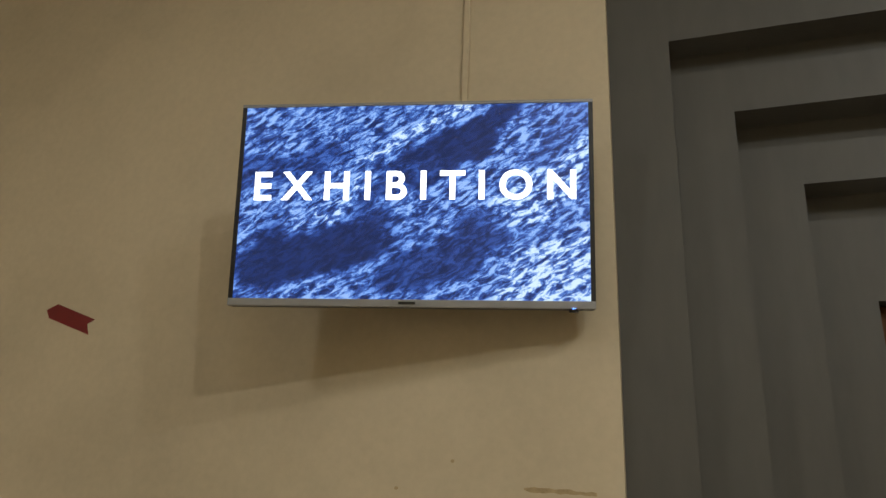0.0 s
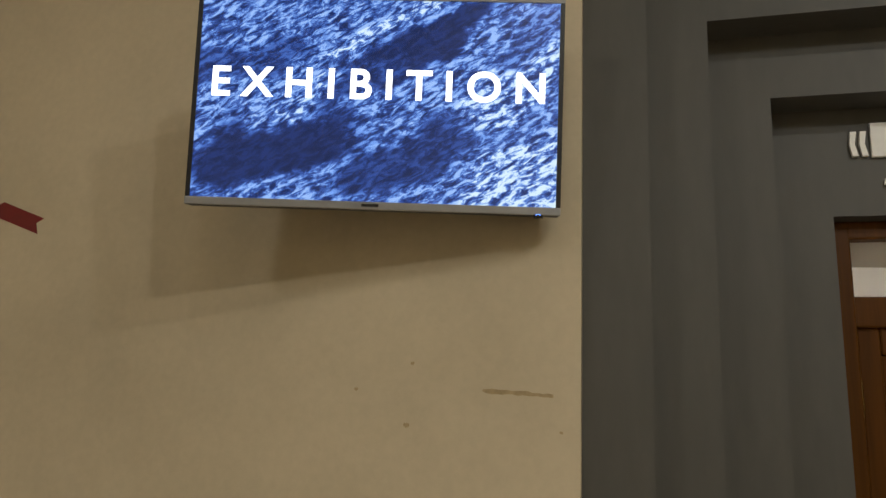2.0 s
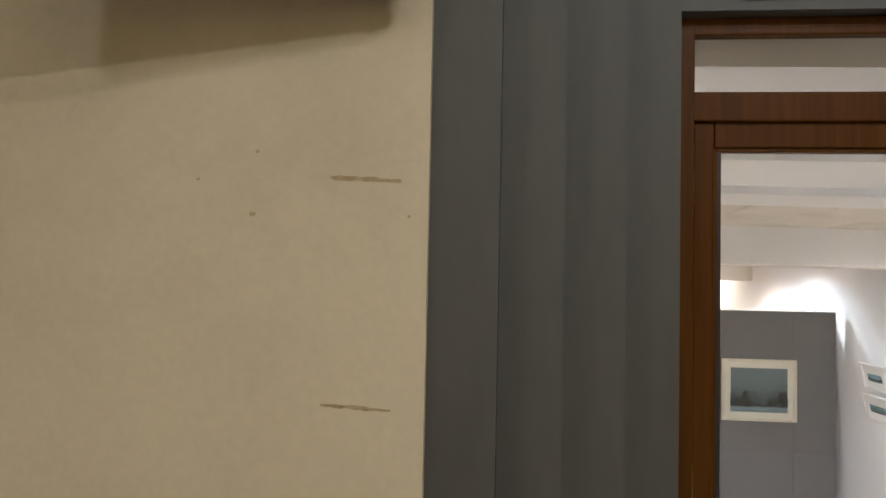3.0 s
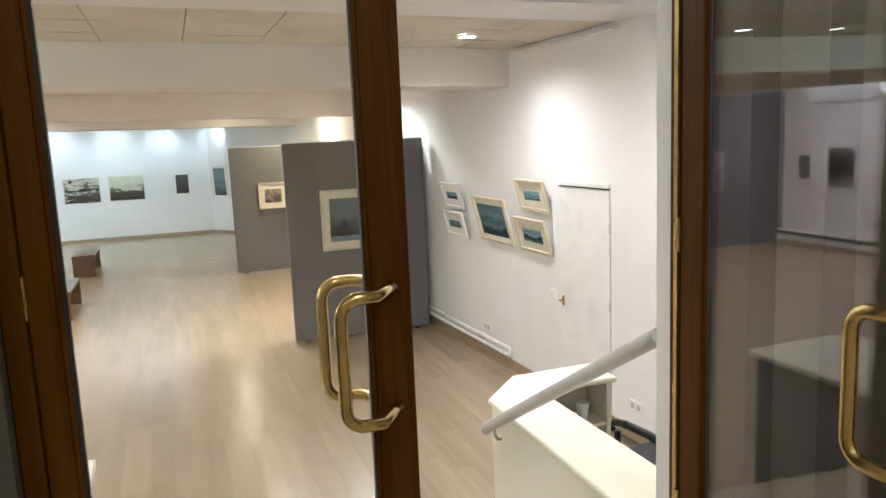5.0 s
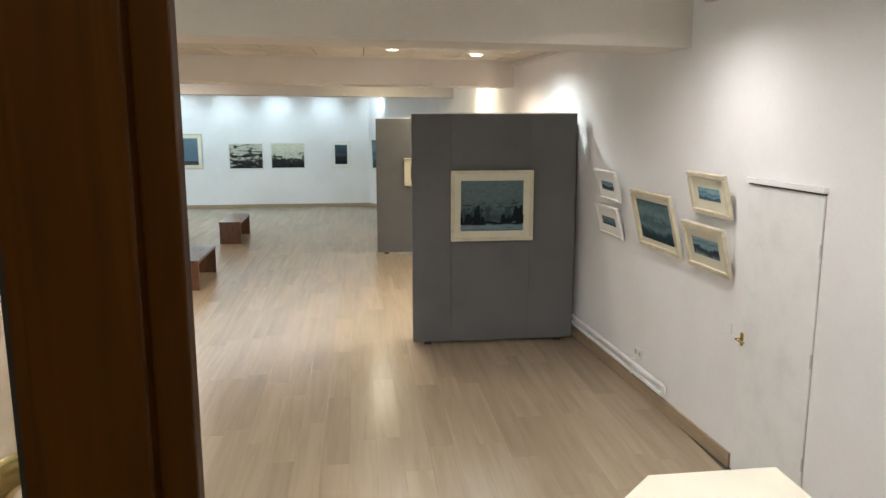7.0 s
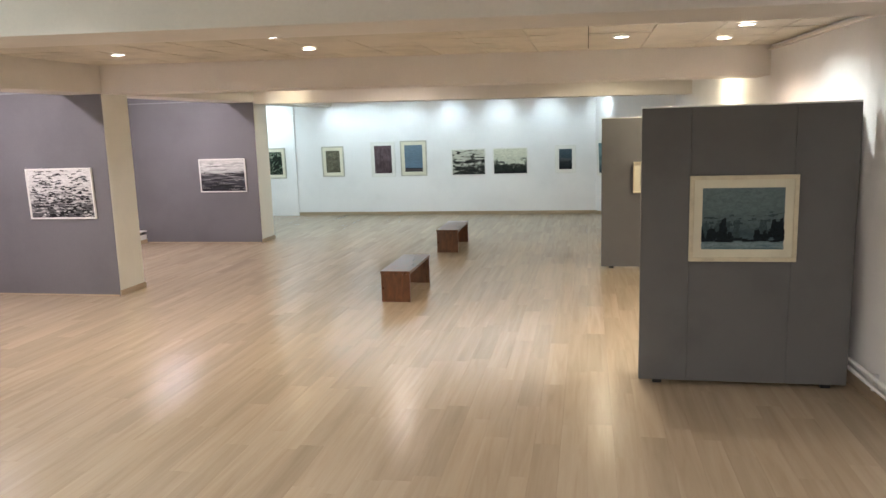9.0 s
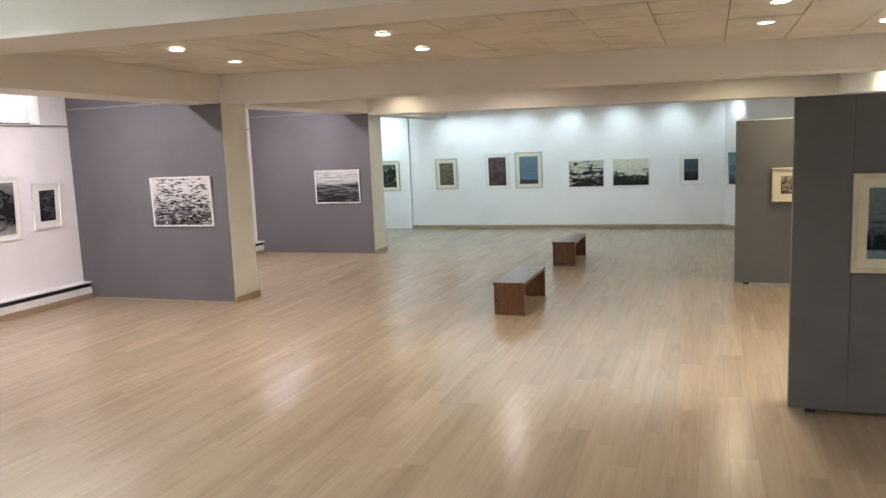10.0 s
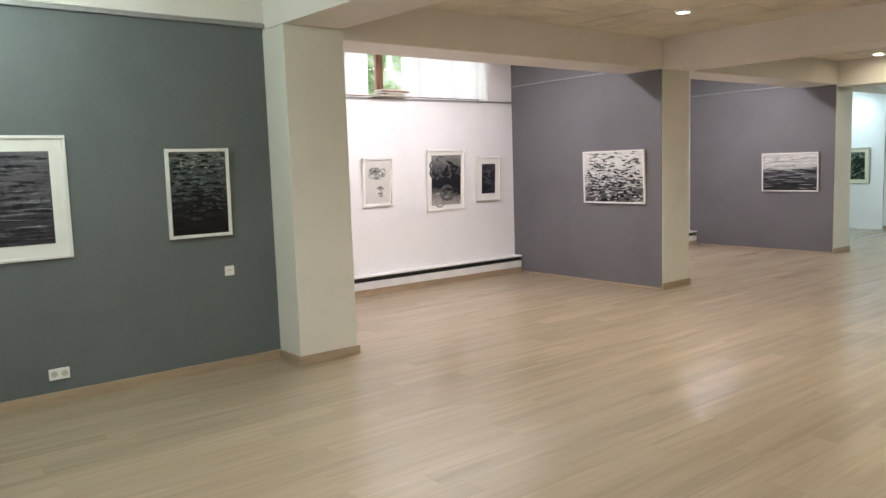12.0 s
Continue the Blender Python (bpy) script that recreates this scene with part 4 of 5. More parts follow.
arcs(study, INKS[2], 12, (0.04, -0.13, 0.03, 0.06), (0.02, 0.05), (0.01, 0.03), 0.0203, 3)
arcs(study, INKS[1], 7, (0.04, -0.13, 0.03, 0.06), (0.02, 0.045), (0.006, 0.02), 0.0210, 4)
arcs(still, INKS[1], 14, (-0.10, 0.17, 0.12, 0.10), (0.05, 0.14), (0.012, 0.05), 0.0203, 5)
arcs(still, INKS[0], 12, (0.05, 0.06, 0.14, 0.14), (0.06, 0.15), (0.02, 0.06), 0.0208, 6)
arcs(still, INKS[2], 7, (0.0, -0.28, 0.16, 0.04), (0.07, 0.14), (0.01, 0.03), 0.0212, 7)
arcs(still, INKS[1], 3, (0.03, -0.20, 0.02, 0.01), (0.12, 0.15), (0.03, 0.05), 0.0216, 8, (150, 180))
arcs(smoke, INKS[1], 12, (0.0, 0.03, 0.05, 0.12), (0.03, 0.09), (0.006, 0.025), 0.0203, 9)
for row in range(15):
    z_ = 0.32 - 0.047 * row
    low = row / 14
    arcs(hung["waves"], INKS[0], 9 + int(8 * low), (0.0, z_, 0.46, 0.012), (0.025, 0.06 + 0.05 * low), (0.006 + 0.010 * low, 0.016 + 0.026 * low), 0.0228 + 0.0004 * row, 20 + row, (70, 115))
    arcs(hung["waves"], INKS[1], 6 + int(10 * low), (0.0, z_ - 0.018, 0.46, 0.014), (0.03, 0.07 + 0.04 * low), (0.008, 0.016 + 0.018 * low), 0.0230 + 0.0004 * row, 60 + row, (70, 115))
    if row > 4:
        arcs(hung["waves"], INKS[3], 7, (0.0, z_ + 0.014, 0.46, 0.012), (0.02, 0.06), (0.006, 0.016), 0.0232 + 0.0004 * row, 90 + row, (70, 115))
for row in range(11):
    z_, low = 0.32 - 0.048 * row, row / 10
    arcs(hung["forest"], INKS[4] if low < 0.6 else INKS[1], 12 - row // 2, (0.0, z_, 0.19, 0.014), (0.02, 0.055), (0.010 - 0.005 * low, 0.026 - 0.014 * low), 0.0228 + 0.0003 * row, 120 + row, (60, 120))
    arcs(hung["forest"], INKS[0], 9, (0.0, z_ - 0.02, 0.19, 0.014), (0.02, 0.06), (0.010, 0.026), 0.0230 + 0.0003 * row, 140 + row, (60, 120))
arcs(hung["forest"], INKS[2], 16, (0.0, 0.27, 0.19, 0.06), (0.015, 0.04), (0.006, 0.014), 0.0265, 160, (60, 120))


def bands(owner, ink, n, half, z_range, thick, depth, seed):
    """Long ragged level streaks laid across a sheet."""
    r_, bm = random.Random(seed), bmesh.new()
    for k in range(n):
        cx, z, ln, th = r_.uniform(-half, half), r_.uniform(*z_range), r_.uniform(0.08, 0.45), r_.uniform(*thick)
        last = None
        for q in range(11):
            x = max(-half, min(half, cx + ln * (q / 10 - 0.5)))
            h_ = th * math.sin(math.pi * (q + 0.4) / 10.8) * r_.uniform(0.6, 1.1)
            z += r_.uniform(-0.004, 0.004)
            now = [bm.verts.new((x, -depth - 0.00002 * k, z + d * h_)) for d in (-0.5, 0.5)]
            if last:
                bm.faces.new((last[0], now[0], now[1], last[1]))
            last = now
    tagged(part("paint_layer", bm, ink, owner), kind="stuff")


STRATA = [paint("strata_dark_streak", (0.035, 0.032, 0.038), 0.6, stain=0.3, scale=25, bump=0, spec=0.1), paint("strata_violet_streak", (0.105, 0.098, 0.115), 0.6, stain=0.3, scale=25, bump=0, spec=0.1),
          paint("strata_pale_streak", (0.24, 0.24, 0.26), 0.6, stain=0.3, scale=25, bump=0, spec=0.1)]
bands(hung["strata"], STRATA[1], 70, 0.535, (-0.32, 0.33), (0.012, 0.05), 0.0202, 1)
bands(hung["strata"], STRATA[0], 60, 0.535, (-0.33, 0.33), (0.008, 0.035), 0.0220, 2)
bands(hung["strata"], STRATA[2], 26, 0.535, (-0.31, 0.28), (0.004, 0.012), 0.0236, 3)
bands(hung["horizon"], INKS[0], 46, 0.49, (-0.32, 0.06), (0.010, 0.035), 0.0228, 4)
bands(hung["horizon"], INKS[2], 26, 0.49, (-0.28, 0.12), (0.005, 0.016), 0.0242, 5)
bands(hung["horizon"], INKS[3], 22, 0.49, (0.10, 0.31), (0.010, 0.03), 0.0252, 6)
bands(hung["horizon"], INKS[1], 9, 0.49, (0.10, 0.22), (0.004, 0.012), 0.0262, 7)

# small fittings on the walls
card = thing("wall_label", "small white caption card beside a painting", "label")
boxes("card", MOUNT, card, (-5.404, 6.465, 0.842, -5.398, 6.55, 0.928), bevel=0.001)
boxes("text_bar", FRAMEG, card, (-5.3978, 6.485, 0.887, -5.3972, 6.53, 0.895))


def socket(m, label):
    ob = thing("wall_socket", label, "socket", "wall sockets", m=m)
    boxes("plate", WHITEP, ob, (-0.075, -0.012, -0.045, 0.075, -0.001, 0.045), bevel=0.004)
    for a in (-0.037, 0.037):
        bm = bmesh.new()
        cyl(bm, (a, -0.0135, 0), (a, -0.0115, 0), 0.024, seg=20)
        part("outlet", bm, FRAMEG, ob, "recessed grey outlet")
    return ob


socket(pose(-5.405, 5.065, 0.227, 0, 0, 90), "white double wall socket low on a grey wall")
socket(EAST @ pose(RX, 5.216, 0.285, 0, 0, -90), "white double wall socket beside a door")
socket(EAST @ pose(RX, 7.86, 0.335, 0, 0, -90), "white wall socket above the heating pipes")
sw = thing("light_switch", "white light switch beside the side door", "switch", m=EAST @ pose(RX, 6.435, 0.975, 0, 0, -90))
boxes("plate", WHITEP, sw, (-0.04, -0.011, -0.04, 0.04, -0.001, 0.04), bevel=0.003)
boxes("rocker", MOUNT, sw, (-0.018, -0.016, -0.025, 0.018, -0.011, 0.025), bevel=0.003)

# white side door
door = setting(new("door_2"), "closed plain white door in the side wall", "door")
boxes("door_leaf", WHITEP, door, (RX - 0.010, 5.55, 0.012, RX - 0.002, 6.29, 1.972), bevel=0.002)
boxes("door_casing", WHITEP, door, (RX - 0.03, 5.535, 1.985, RX - 0.001, 6.31, 2.018), bevel=0.003)
# black strip painted as the shade under the casing, grey strips as the side gaps
boxes("shadow_line", BLACKP, door, (RX - 0.012, 5.544, 1.973, RX - 0.001, 6.296, 1.984))
boxes("shadow_gap", FRAMEG, door, (RX - 0.003, 5.5465, 0.0, RX - 0.0005, 5.5495, 1.972), (RX - 0.003, 6.2905, 0.0, RX - 0.0005, 6.2935, 1.972))
h = boxes("door_handle", BRASS, door, (RX - 0.018, 6.235, 0.90, RX - 0.010, 6.268, 0.99), bevel=0.003, label="small brass lever handle")
bm = bmesh.new()
tube(bm, [(RX - 0.018, 6.25, 0.95), (RX - 0.05, 6.25, 0.95), (RX - 0.056, 6.253, 0.95), (RX - 0.056, 6.16, 0.947)], 0.008)
part("lever", bm, BRASS, h)
for z in (0.35, 0.98, 1.62):
    bm = bmesh.new()
    cyl(bm, (RX - 0.012, 5.547, z), (RX - 0.012, 5.547, z + 0.08), 0.007, seg=12)
    part("hinge", bm, ALU, door)
east(door)


# ---- stairs, rail, counter ----
stairs = setting(new("stairs"), "short flight of stone steps down into the gallery", "stairs")
RUN, RISE, Y0 = 0.283, LAND / 6, 2.62
for i in range(5):
    z = LAND - RISE * (i + 1)
    boxes("step", STONE, stairs, (0.47, Y0 + RUN * i - 0.02, 0, 2.36, Y0 + RUN * (i + 1), z), bevel=0.006)
boxes("landing", STONE, stairs, (0.47, DY1 - 0.2, 0, 2.36, Y0, LAND), bevel=0.004)
parapet = tagged(thing("parapet", "low white stair parapet with a pale top slab", "parapet"), kind="structure")
boxes("body", GREYW, parapet, (-0.25, DY1, 0, 0.465, 4.0, 1.025), bevel=0.004)
boxes("top_slab", IVORY, parapet, (-0.28, DY1, 1.026, 0.512, 4.03, 1.07), bevel=0.012)

rail = thing("handrail", "grey-white round steel handrail beside the steps", "handrail")
bm = bmesh.new()
tube(bm, [(2.41, 3.935, 0.905), (2.41, 3.91, 0.925), (2.41, 2.56, 1.71), (2.41, 2.42, 1.79)], 0.03, 18)
part("bar", bm, STEEL, rail)
for yy, zz in ((3.82, 0.975),):
    bm = bmesh.new()
    tube(bm, [(2.41, yy, zz - 0.01), (2.41, yy, zz - 0.055), (2.425, yy, zz - 0.085), (2.449, yy, zz - 0.09)], 0.009, 10)
    part("bracket", bm, ALU, rail)

counter = thing("reception_counter", "ivory angled reception counter with an open shelf", "counter")
TOP = [(2.468, 4.03), (2.75, 4.325), (3.288, 4.335), (3.288, 4.035), (2.90, 4.06), (2.788, 3.93), (2.80, 2.50), (2.46, 2.50)]
bm = bmesh.new()
prism(bm, TOP, 0.994, 1.034)
bmesh.ops.bevel(bm, geom=[e for e in bm.edges if abs(e.verts[0].co.z - e.verts[1].co.z) < 1e-4], offset=0.014, segments=3, profile=0.5, affect="EDGES")
part("worktop", bm, IVORY, counter)
for n, pts in (("side_panel", [(2.485, 2.5), (2.51, 2.5), (2.51, 4.02), (2.485, 4.02)]), ("front_panel", [(2.485, 4.02), (2.51, 4.01), (2.765, 4.28), (2.755, 4.30)]),
               ("front_panel", [(2.765, 4.28), (3.26, 4.285), (3.26, 4.31), (2.755, 4.30)]), ("end_panel", [(3.235, 4.06), (3.26, 4.06), (3.26, 4.284), (3.235, 4.284)])):
    bm = bmesh.new()
    prism(bm, pts, 0.0, 0.9935)
    part(n, bm, IVORY, counter)
for z in (0.38, 0.735):
    bm = bmesh.new()
    prism(bm, [(2.76, 4.0), (3.23, 4.07), (3.23, 4.28), (2.77, 4.277), (2.64, 4.14)], z, z + 0.02)
    part("shelf", bm, IVORY, counter)
cup = thing("cup", "white paper cup on the counter shelf", "cup", m=pose(3.13, 4.16, 0.756))
bm = bmesh.new()
cyl(bm, (0, 0, 0), (0, 0, 0.10), 0.028, 0.04, 20)
part("body", bm, WHITEP, cup)
bm = bmesh.new()
cyl(bm, (0, 0, 0.095), (0, 0, 0.107), 0.043, 0.043, 20)
part("rim", bm, WHITEP, cup)
ph = thing("telephone", "black telephone handset lying on the counter shelf", "telephone", m=pose(2.99, 4.12, 0.756, 0, 0, 25))
boxes("base", BLACKP, ph, (-0.1, -0.05, 0, 0.1, 0.05, 0.022), bevel=0.006)
boxes("handset", BLACKP, ph, (-0.095, -0.045, 0.022, 0.095, -0.008, 0.045), bevel=0.008)

# black armchair behind the counter
chair = thing("armchair", "black lacquered wooden armchair with leather seat", "chair", m=pose(3.66, 4.02, 0, 0, 0, 8))
boxes("seat", LEATHER, chair, (-0.24, -0.25, 0.40, 0.24, 0.25, 0.48), bevel=0.03)
for sx_ in (-0.23, 0.23):
    for yy, top in ((-0.22, 0.92), (0.22, 0.62)):
        bm = bmesh.new()
        tube(bm, [(sx_, yy * 1.08, 0), (sx_, yy, 0.38), (sx_, yy, top)], 0.021, 10)
        part("leg", bm, BLACKW, chair)
    bm = bmesh.new()
    tube(bm, [(sx_, -0.22, 0.66), (sx_, -0.05, 0.68), (sx_, 0.14, 0.68), (sx_, 0.24, 0.665), (sx_, 0.275, 0.63), (sx_, 0.262, 0.60)], 0.026, 12)
    part("armrest", bm, BLACKW, chair)
boxes("backrest", LEATHER, chair, (-0.21, -0.25, 0.56, 0.21, -0.20, 0.94), bevel=0.02)


# ---- entrance doors between lobby and gallery ----
entry = setting(new("door_1"), "brown wooden double door, one glazed leaf open", "door")
FZ = 3.505
boxes("door_frame", DOORW, entry, (DX0 + 0.002, DY0 - 0.02, LAND, DX0 + 0.050, DY0 + 0.026, FZ - 0.002), (DX1 - 0.045, DY0 - 0.02, LAND, DX1 - 0.002, DY0 + 0.026, FZ - 0.002),
      (DX0 + 0.043, DY0 - 0.02, FZ - 0.055, DX1 - 0.045, DY0 + 0.026, FZ - 0.002), (DX0 + 0.043, DY0 - 0.015, 3.197, DX1 - 0.045, DY0 + 0.026, 3.284), bevel=0.005)
boxes("draught_strip", BRASS, entry, (DX1 - 0.0485, DY0 - 0.014, LAND, DX1 - 0.0445, DY0 + 0.004, 3.2), label="dull brass draught strip")
pane = boxes("transom_pane", GLASS, entry, (DX0 + 0.045, DY0 + 0.005, 3.284, DX1 - 0.045, DY0 + 0.011, FZ - 0.055))
pane.visible_shadow = False


def leaf_mesh(parent, label, hs):
    """A glazed leaf hinged at x = 0 that runs to +x, its hinge stile hs wide; the face is towards -y."""
    w, z0, z1 = 0.874, LAND + 0.012, 3.2
    lf = boxes("leaf", DOORW, parent, (0, 0, z0, hs, 0.045, z1), (w - 0.083, 0, z0, w, 0.045, z1), (hs, 0, z1 - 0.078, w - 0.083, 0.045, z1),
               (hs, 0, z0, w - 0.083, 0.045, z0 + 0.2), bevel=0.005, label=label)
    bead = boxes("glazing_bead", DOORW, lf, (hs, 0.008, z0 + 0.2, hs + 0.012, 0.037, z1 - 0.078), (w - 0.095, 0.008, z0 + 0.2, w - 0.083, 0.037, z1 - 0.078),
                 (hs + 0.012, 0.008, z1 - 0.09, w - 0.095, 0.037, z1 - 0.078), (hs + 0.012, 0.008, z0 + 0.2, w - 0.095, 0.037, z0 + 0.212), bevel=0.002)
    for gy in (0.013, 0.028):
        g = boxes("pane", GLASS, lf, (hs + 0.012, gy, z0 + 0.212, w - 0.095, gy + 0.004, z1 - 0.09))
        g.visible_shadow = False
    boxes("meeting_lip", DOORW, lf, (w - 0.001, 0.022, z0, w + 0.028, 0.0455, z1), bevel=0.003)
    boxes("glazing_gasket", BLACKP, lf, (hs + 0.0115, 0.0105, z0 + 0.2, hs + 0.022, 0.0345, z1 - 0.09), (w - 0.099, 0.0105, z0 + 0.2, w - 0.0945, 0.0345, z1 - 0.09))
    for s in (-1, 1):
        bm = bmesh.new()
        f0 = 0.0 if s < 0 else 0.045
        hx, za, zb, out = w - 0.028, 1.757, 2.086, 0.098
        pts = [(hx, f0, zb)]
        for a in range(0, 91, 15):
            t = radians(a)
            pts.append((hx - 0.112 - 0.05 * math.sin(t) + 0.0, f0 + s * out, zb - 0.05 + 0.05 * math.cos(t)))
        pts = [(hx, f0, zb), (hx - 0.03, f0 + s * 0.035, zb), (hx - 0.07, f0 + s * out, zb)] + pts[2:]
        low = [(x, y, za + zb - z) for x, y, z in pts]
        tube(bm, pts + low[::-1], 0.0165, 16)
        part("pull_handle", bm, BRASS, lf, "curved brass pull handle")
    for z in (1.25, 2.1, 2.95):
        bm = bmesh.new()
        cyl(bm, (-0.004, -0.004, z), (-0.004, -0.004, z + 0.1), 0.009, seg=12)
        part("hinge", bm, BRASS, lf, "brass hinge")
    return lf


left = leaf_mesh(entry, "closed glazed door leaf of red-brown wood", 0.06)
left.matrix_world = pose(0.627, DY0, 0)
right = leaf_mesh(entry, "open glazed door leaf of red-brown wood", 0.095)
right.matrix_world = pose(DX1 - 0.048, DY0 - 0.03, 0, 0, 0, -90)

# ---- the lobby ----
XC = (DX0 + DX1) / 2
EDGES = (-0.105, 0.069, 0.236, 0.410, DX0)
TOPS = (4.43, 4.229, 4.028, 3.831, FZ)
FACES = (1.875, 1.975, 2.089, 2.200)
W0 = 1.843
for name, d in (("wall_lobby", (-4.2, W0, LAND, EDGES[0], DY0 + 0.024, 5.6)), ("wall_lobby_over", (EDGES[0], W0, TOPS[0], 2 * XC - EDGES[0] + 0.9, DY0 + 0.024, 5.6)),
                ("wall_lobby_side", (2 * XC - EDGES[0] + 0.9, W0, LAND, 4.7, DY0 + 0.024, 5.6))):
    setting(boxes(name, CREAM, None, d), "cream painted lobby wall with old stains")
portal = setting(new("portal"), "dark grey stepped plaster surround of the gallery door", "door surround")
for k in range(4):
    a, b = EDGES[k], EDGES[k + 1]
    boxes("jamb_step", PORTAL, portal, (a + 0.0005, FACES[k], LAND, b, DY0 + 0.024, TOPS[k] - 0.0005))
    # outer right step made 0.9 wider, out of view, to darken the open leaf's pane
    boxes("jamb_step", PORTAL, portal, (2 * XC - b, FACES[k], LAND, 2 * XC - a - 0.0005 + (0.9 if k == 0 else 0), DY0 + 0.024, TOPS[k] - 0.0005))
    boxes("header_step", PORTAL, portal, (b, FACES[k], TOPS[k + 1], 2 * XC - b, DY0 + 0.024, TOPS[k] - 0.0005))
setting(boxes("floor_lobby", STONE, None, (-4.2, -3.6, LAND - 0.2, 4.7, DY1 - 0.2, LAND)), "stone floor of the lobby", "floor")
setting(boxes("ceiling_lobby", PLASTER, None, (-4.2, -3.6, 5.6, 4.7, DY0, 5.7)), "white lobby ceiling", "ceiling")
setting(boxes("wall_lobby_west", CREAM, None, (-4.4, -3.6, LAND, -4.2, DY0, 5.7)), "cream painted lobby side wall")
setting(boxes("wall_lobby_east", CREAM, None, (4.7, -3.6, LAND, 4.9, DY0, 5.7)), "cream painted lobby side wall")
setting(boxes("wall_lobby_south", CREAM, None, (-4.4, -3.8, LAND, 4.9, -3.6, 5.7)), "cream painted lobby back wall")

# white raised lettering over the door, kept as plain bars
sign = thing("sign_lettering", "two rows of white raised lettering above the door", "sign")
rnd = random.Random(3)
for x0, z0, z1, n, w in ((0.686, 3.676, 3.780, 13, 0.066), (0.752, 3.537, 3.619, 12, 0.064)):
    x = x0
    for k in range(n):
        bw = w * rnd.uniform(0.9, 1.04)
        boxes("bar", LETTER, sign, (x, FACES[3] - 0.012, z0, x + bw, FACES[3] - 0.0005, z1), bevel=0.002)
        x += bw + 0.005
for x0, dz, hgt in ((0.630, 3.680, 0.075), (0.656, 3.680, 0.075)):
    bm = bmesh.new()
    ring = [(x0, dz + hgt * 0.5), (x0 + 0.004, dz + hgt), (x0 + 0.020, dz + hgt), (x0 + 0.014, dz + hgt * 0.5), (x0 + 0.022, dz), (x0 + 0.006, dz)]
    back, face = [[bm.verts.new((px, y, pz)) for px, pz in ring] for y in (FACES[3] - 0.0005, FACES[3] - 0.012)]
    bm.faces.new(face)
    for q in range(6):
        bm.faces.new((face[q], back[q], back[(q + 1) % 6], face[(q + 1) % 6]))
    bmesh.ops.recalc_face_normals(bm, faces=bm.faces[:])
    part("quotation_mark", bm, LETTER, sign)
for x0 in (0.711, 0.729):
    bm = bmesh.new()
    prism(bm, [(x0, 0.0), (x0 + 0.002, -0.014), (x0 + 0.011, -0.026), (x0 + 0.011, -0.017), (x0 + 0.015, -0.014), (x0 + 0.015, 0.0)], 0.0, 0.0115)
    ob = part("quotation_mark", bm, LETTER, sign)
    ob.matrix_local = pose(0, FACES[3] - 0.0005, 3.592, 90) @ Matrix.Diagonal((1, -1, 1, 1))

# television on a swivel bracket
tv = thing("television", "wall television showing a blue exhibition title screen, tilted down", "television", m=pose(-0.612, 1.62, 3.677, 7.9, 0, 12.4))
TW, TH = 0.961, 0.562
boxes("housing", BLACKP, tv, (-TW / 2, 0.004, -TH / 2, TW / 2, 0.035, TH / 2), (-0.3, 0.035, -0.2, 0.3, 0.06, 0.15), bevel=0.006)
for bx in (-TW / 2, TW / 2 - 0.012):
    boxes("side_bezel", BLACKP, tv, (bx, -0.004, -TH / 2 + 0.02, bx + 0.012, 0.004, TH / 2), bevel=0.001)
boxes("top_edge", RAILM, tv, (-TW / 2, -0.005, TH / 2 - 0.008, TW / 2, 0.006, TH / 2 + 0.001), bevel=0.001, label="silver top edge")
boxes("bottom_edge", RAILM, tv, (-TW / 2, -0.007, -TH / 2, TW / 2, 0.006, -TH / 2 + 0.02), bevel=0.002, label="silver lower edge")
boxes("maker_mark", BLACKP, tv, (-0.022, -0.0085, -TH / 2 + 0.007, 0.022, -0.0065, -TH / 2 + 0.014))
bm = bmesh.new()
cyl(bm, (TW / 2 - 0.055, 0.0, -TH / 2 - 0.008), (TW / 2 - 0.055, 0.0, -TH / 2), 0.012, seg=16)
part("sensor", bm, BLACKP, tv)
boxes("standby_light", LED, tv, (TW / 2 - 0.06, -0.0085, -TH / 2 - 0.004, TW / 2 - 0.05, -0.0065, -TH / 2 + 0.001))
scr = boxes("screen", SCREEN, tv, (-TW / 2 + 0.012, -0.001, -TH / 2 + 0.02, TW / 2 - 0.012, 0.003, TH / 2 - 0.008))
LIT = glow("lit_white_title", (1.0, 1.0, 1.0), 1.1)
cu = bpy.data.curves.new("title", "FONT")
cu.body, cu.size, cu.align_x, cu.align_y = "EXHIBITION", 0.115, "CENTER", "CENTER"
cu.space_character, cu.offset, cu.extrude = 1.55, 0.0024, 0.0006
tmp = bpy.data.objects.new("title", cu)
scene.collection.objects.link(tmp)
me = bpy.data.meshes.new_from_object(tmp.evaluated_get(bpy.context.evaluated_depsgraph_get()))
bpy.data.objects.remove(tmp)
me.materials.clear()
me.materials.append(LIT)
xs = [v.co.x for v in me.vertices]
fit_w = 0.865 / (max(xs) - min(xs))
me.transform(Matrix.Rotation(radians(90), 4, "X") @ Matrix.Diagonal((fit_w, fit_w, 1, 1)))
whole = bmesh.new()
whole.from_mesh(me)
seen, islands = set(), []
for v in whole.verts:
    if v.index in seen:
        continue
    heap, group = [v], set()
    while heap:
        q = heap.pop()
        if q.index not in group:
            group.add(q.index)
            heap += [e.other_vert(q) for e in q.link_edges]
    seen |= group
    islands.append(group)
for group in islands:
    one = whole.copy()
    bmesh.ops.delete(one, geom=[v for v in one.verts if v.index not in group], context="VERTS")
    letter = part("letter", one, LIT, scr)
    letter.location = (0.002, -0.0022, 0.042)
whole.free()
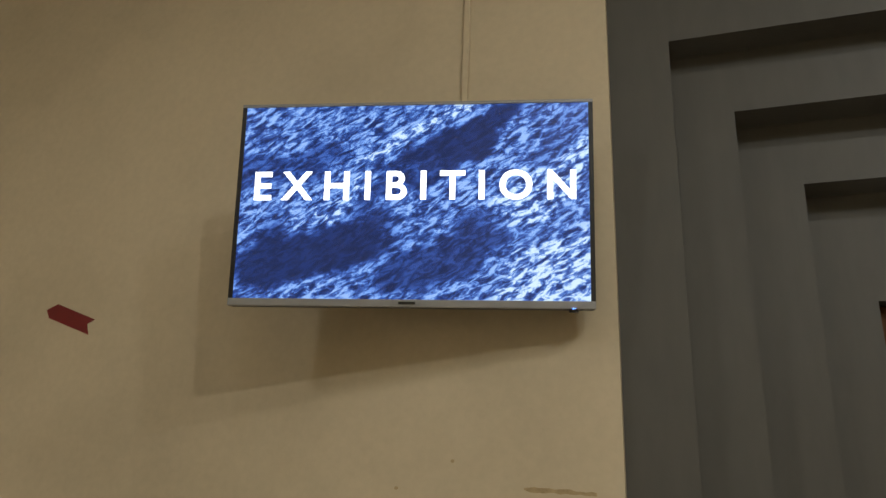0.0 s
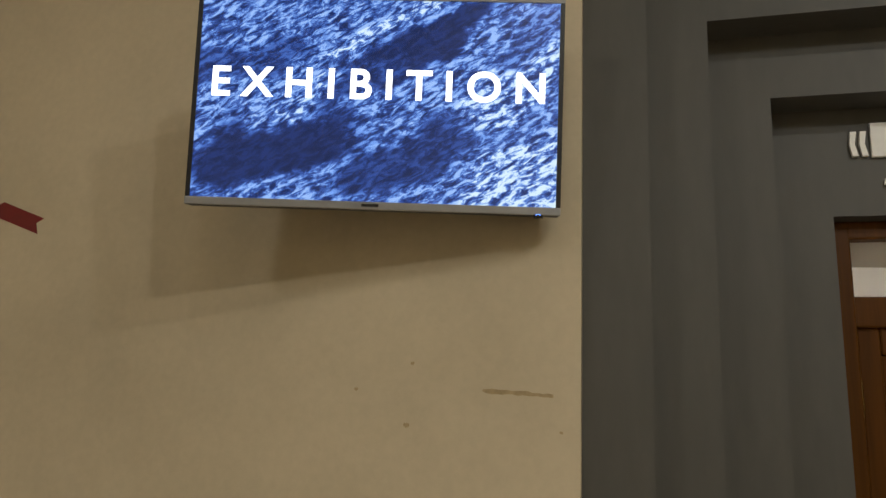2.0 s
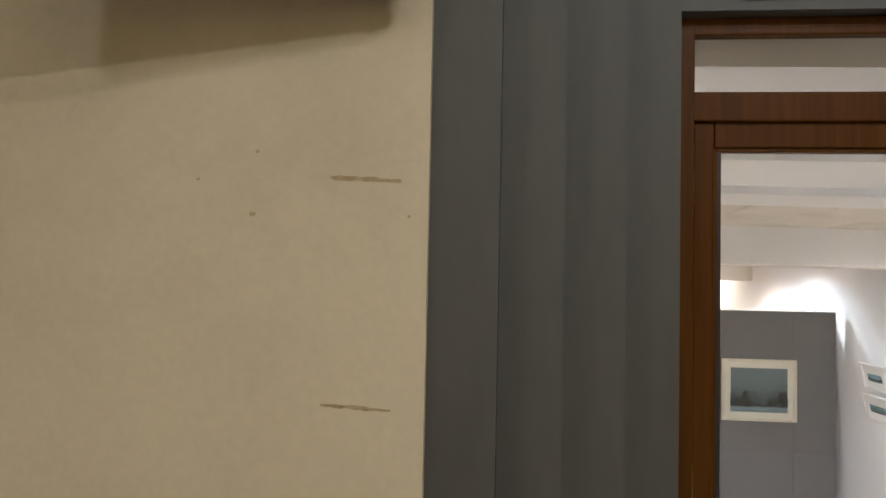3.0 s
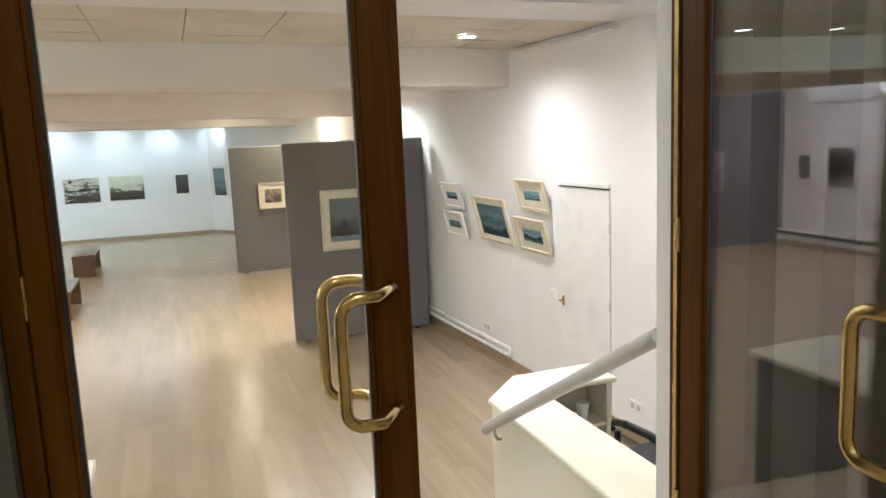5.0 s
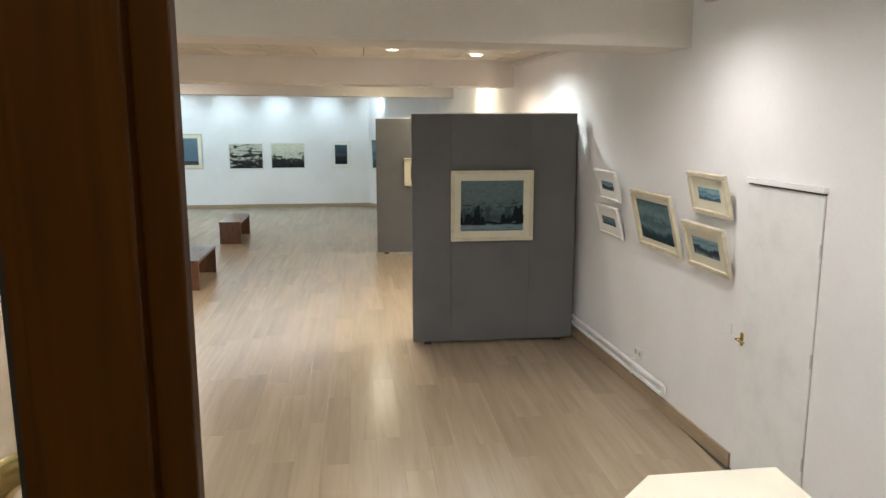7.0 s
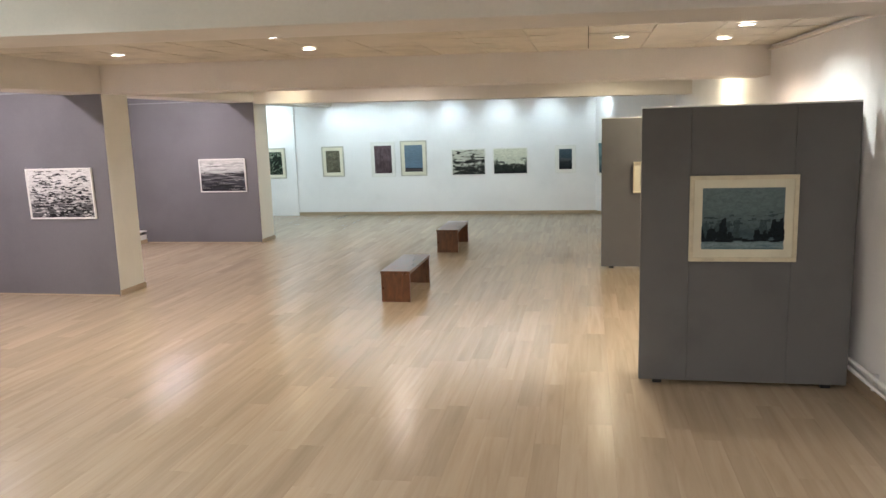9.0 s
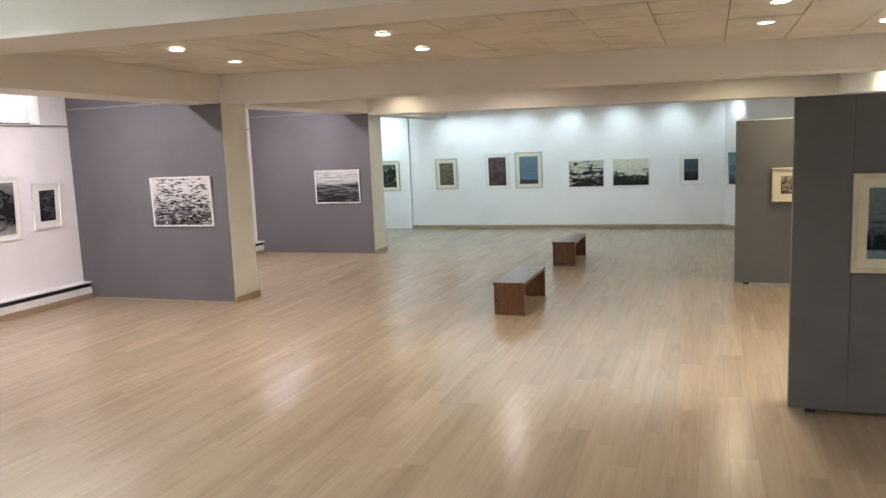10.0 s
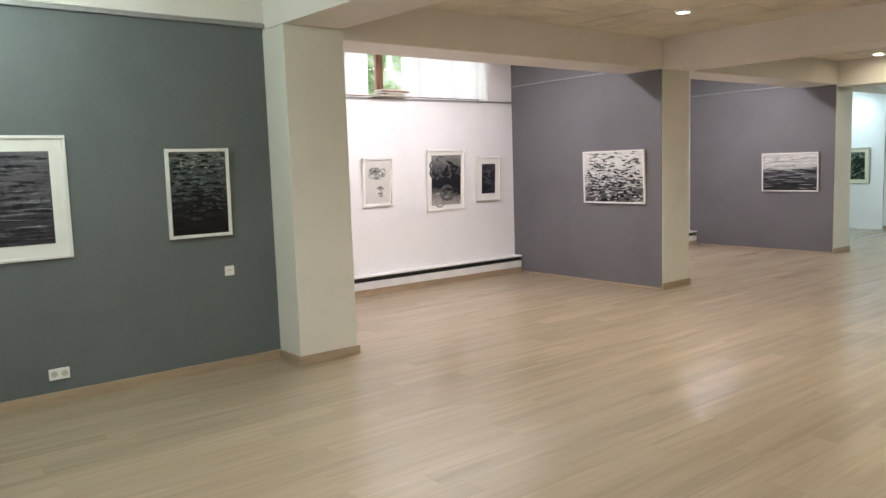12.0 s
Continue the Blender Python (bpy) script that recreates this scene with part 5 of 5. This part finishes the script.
boxes("wall_mount", BLACKP, tv, (-0.12, 0.06, -0.1, 0.12, 0.075, 0.1), (-0.03, 0.075, -0.05, 0.03, 0.2, 0.05), bevel=0.003)

arrow = thing("arrow_sticker", "dark red arrow-shaped sticker on the cream wall", "sticker")
bm = bmesh.new()
pts = [(-2.01, 3.503), (-1.966, 3.522), (-1.798, 3.462), (-1.826, 3.447), (-1.814, 3.411), (-1.993, 3.474)]
lo = [bm.verts.new((x, W0 - 0.0015, z)) for x, z in pts]
hi = [bm.verts.new((x, W0 - 0.0001, z)) for x, z in pts]
bm.faces.new(lo)
for i in range(6):
    bm.faces.new((lo[i], lo[(i + 1) % 6], hi[(i + 1) % 6], hi[i]))
bmesh.ops.recalc_face_normals(bm, faces=bm.faces[:])
part("vinyl", bm, RED, arrow)
conduit = thing("cable_duct", "thin cream cable duct running up the wall above the television", "cable duct")
boxes("duct", CREAM, conduit, (-0.549, W0 - 0.012, 3.85, -0.529, W0 - 0.0005, 5.59), bevel=0.003)
rnd = random.Random(11)
for x0, x1, z, hgt in ((-0.352, -0.172, 2.966, 0.013), (-0.363, -0.187, 2.402, 0.009), (-0.558, -0.542, 2.872, 0.012), (-0.547, -0.537, 3.031, 0.009), (-0.156, -0.148, 2.87, 0.008), (-0.70, -0.69, 2.96, 0.008)):
    bm = bmesh.new()
    n = 14
    up = [(x0 + (x1 - x0) * i / n, z - 0.008 * i / n * (x1 - x0 > 0.1) + hgt * (0.5 + rnd.uniform(-0.25, 0.2)) * math.sin(math.pi * (0.1 + 0.8 * i / n)) ** 0.5) for i in range(n + 1)]
    dn = [(x, z - 0.008 * i / n * (x1 - x0 > 0.1) - hgt * (0.5 + rnd.uniform(-0.25, 0.2)) * math.sin(math.pi * (0.1 + 0.8 * i / n)) ** 0.5) for i, (x, _) in enumerate(up)]
    a = [bm.verts.new((x, W0 - 0.0008, zz)) for x, zz in up]
    b = [bm.verts.new((x, W0 - 0.0008, zz)) for x, zz in dn]
    for i in range(n):
        bm.faces.new((b[i], b[i + 1], a[i + 1], a[i]))
    tagged(part("wall_stain", bm, STAINM), "old glue stain on the cream wall", "stain", "stains on the lobby wall", "structure")

# ---- laminate floor, plank by plank ----
floor = setting(boxes("floor", TILEBACK, None, (-8.2, DY1 - 0.2, -0.1, RX + 0.3, FY + 0.3, -0.012)), "glossy beige laminate plank floor of the gallery", "floor")
PW, PL = 0.193, 1.285
bm = bmesh.new()
box(bm, 0.0003, 0.0003, -0.011, PW - 0.0003, PL - 0.0003, 0)
shared = mesh_of("plank", bm, PLANK)
verts, faces = [], []
rnd = random.Random(5)
x, count = -8.1, 0
while x < RX:
    y = DY1 - rnd.uniform(0.1, 1.2)
    while y < FY:
        if -2.6 < x < RX - PW and 4.2 < y < 11.4 - PL * 0.5 and count < 296:
            ob = new("plank", shared)
            ob.location, ob.parent = (x, y, 0), floor
            count += 1
        else:
            k = len(verts)
            a, b, c, d = x + 0.0003, y + 0.0003, min(x + PW, RX + 0.02) - 0.0003, min(y + PL, FY + 0.02) - 0.0003
            verts += [(a, b, -0.011), (c, b, -0.011), (c, d, -0.011), (a, d, -0.011), (a, b, 0), (c, b, 0), (c, d, 0), (a, d, 0)]
            faces += [(k + 4, k + 5, k + 6, k + 7), (k, k + 1, k + 5, k + 4), (k + 1, k + 2, k + 6, k + 5), (k + 2, k + 3, k + 7, k + 6), (k + 3, k, k + 4, k + 7)]
        y += PL
    x += PW
me = bpy.data.meshes.new("plank_field")
me.from_pydata(verts, [], faces)
me.materials.append(PLANKS)
field = new("plank_field", me)
field.parent = floor
tagged(field, "", "", "", "stuff")
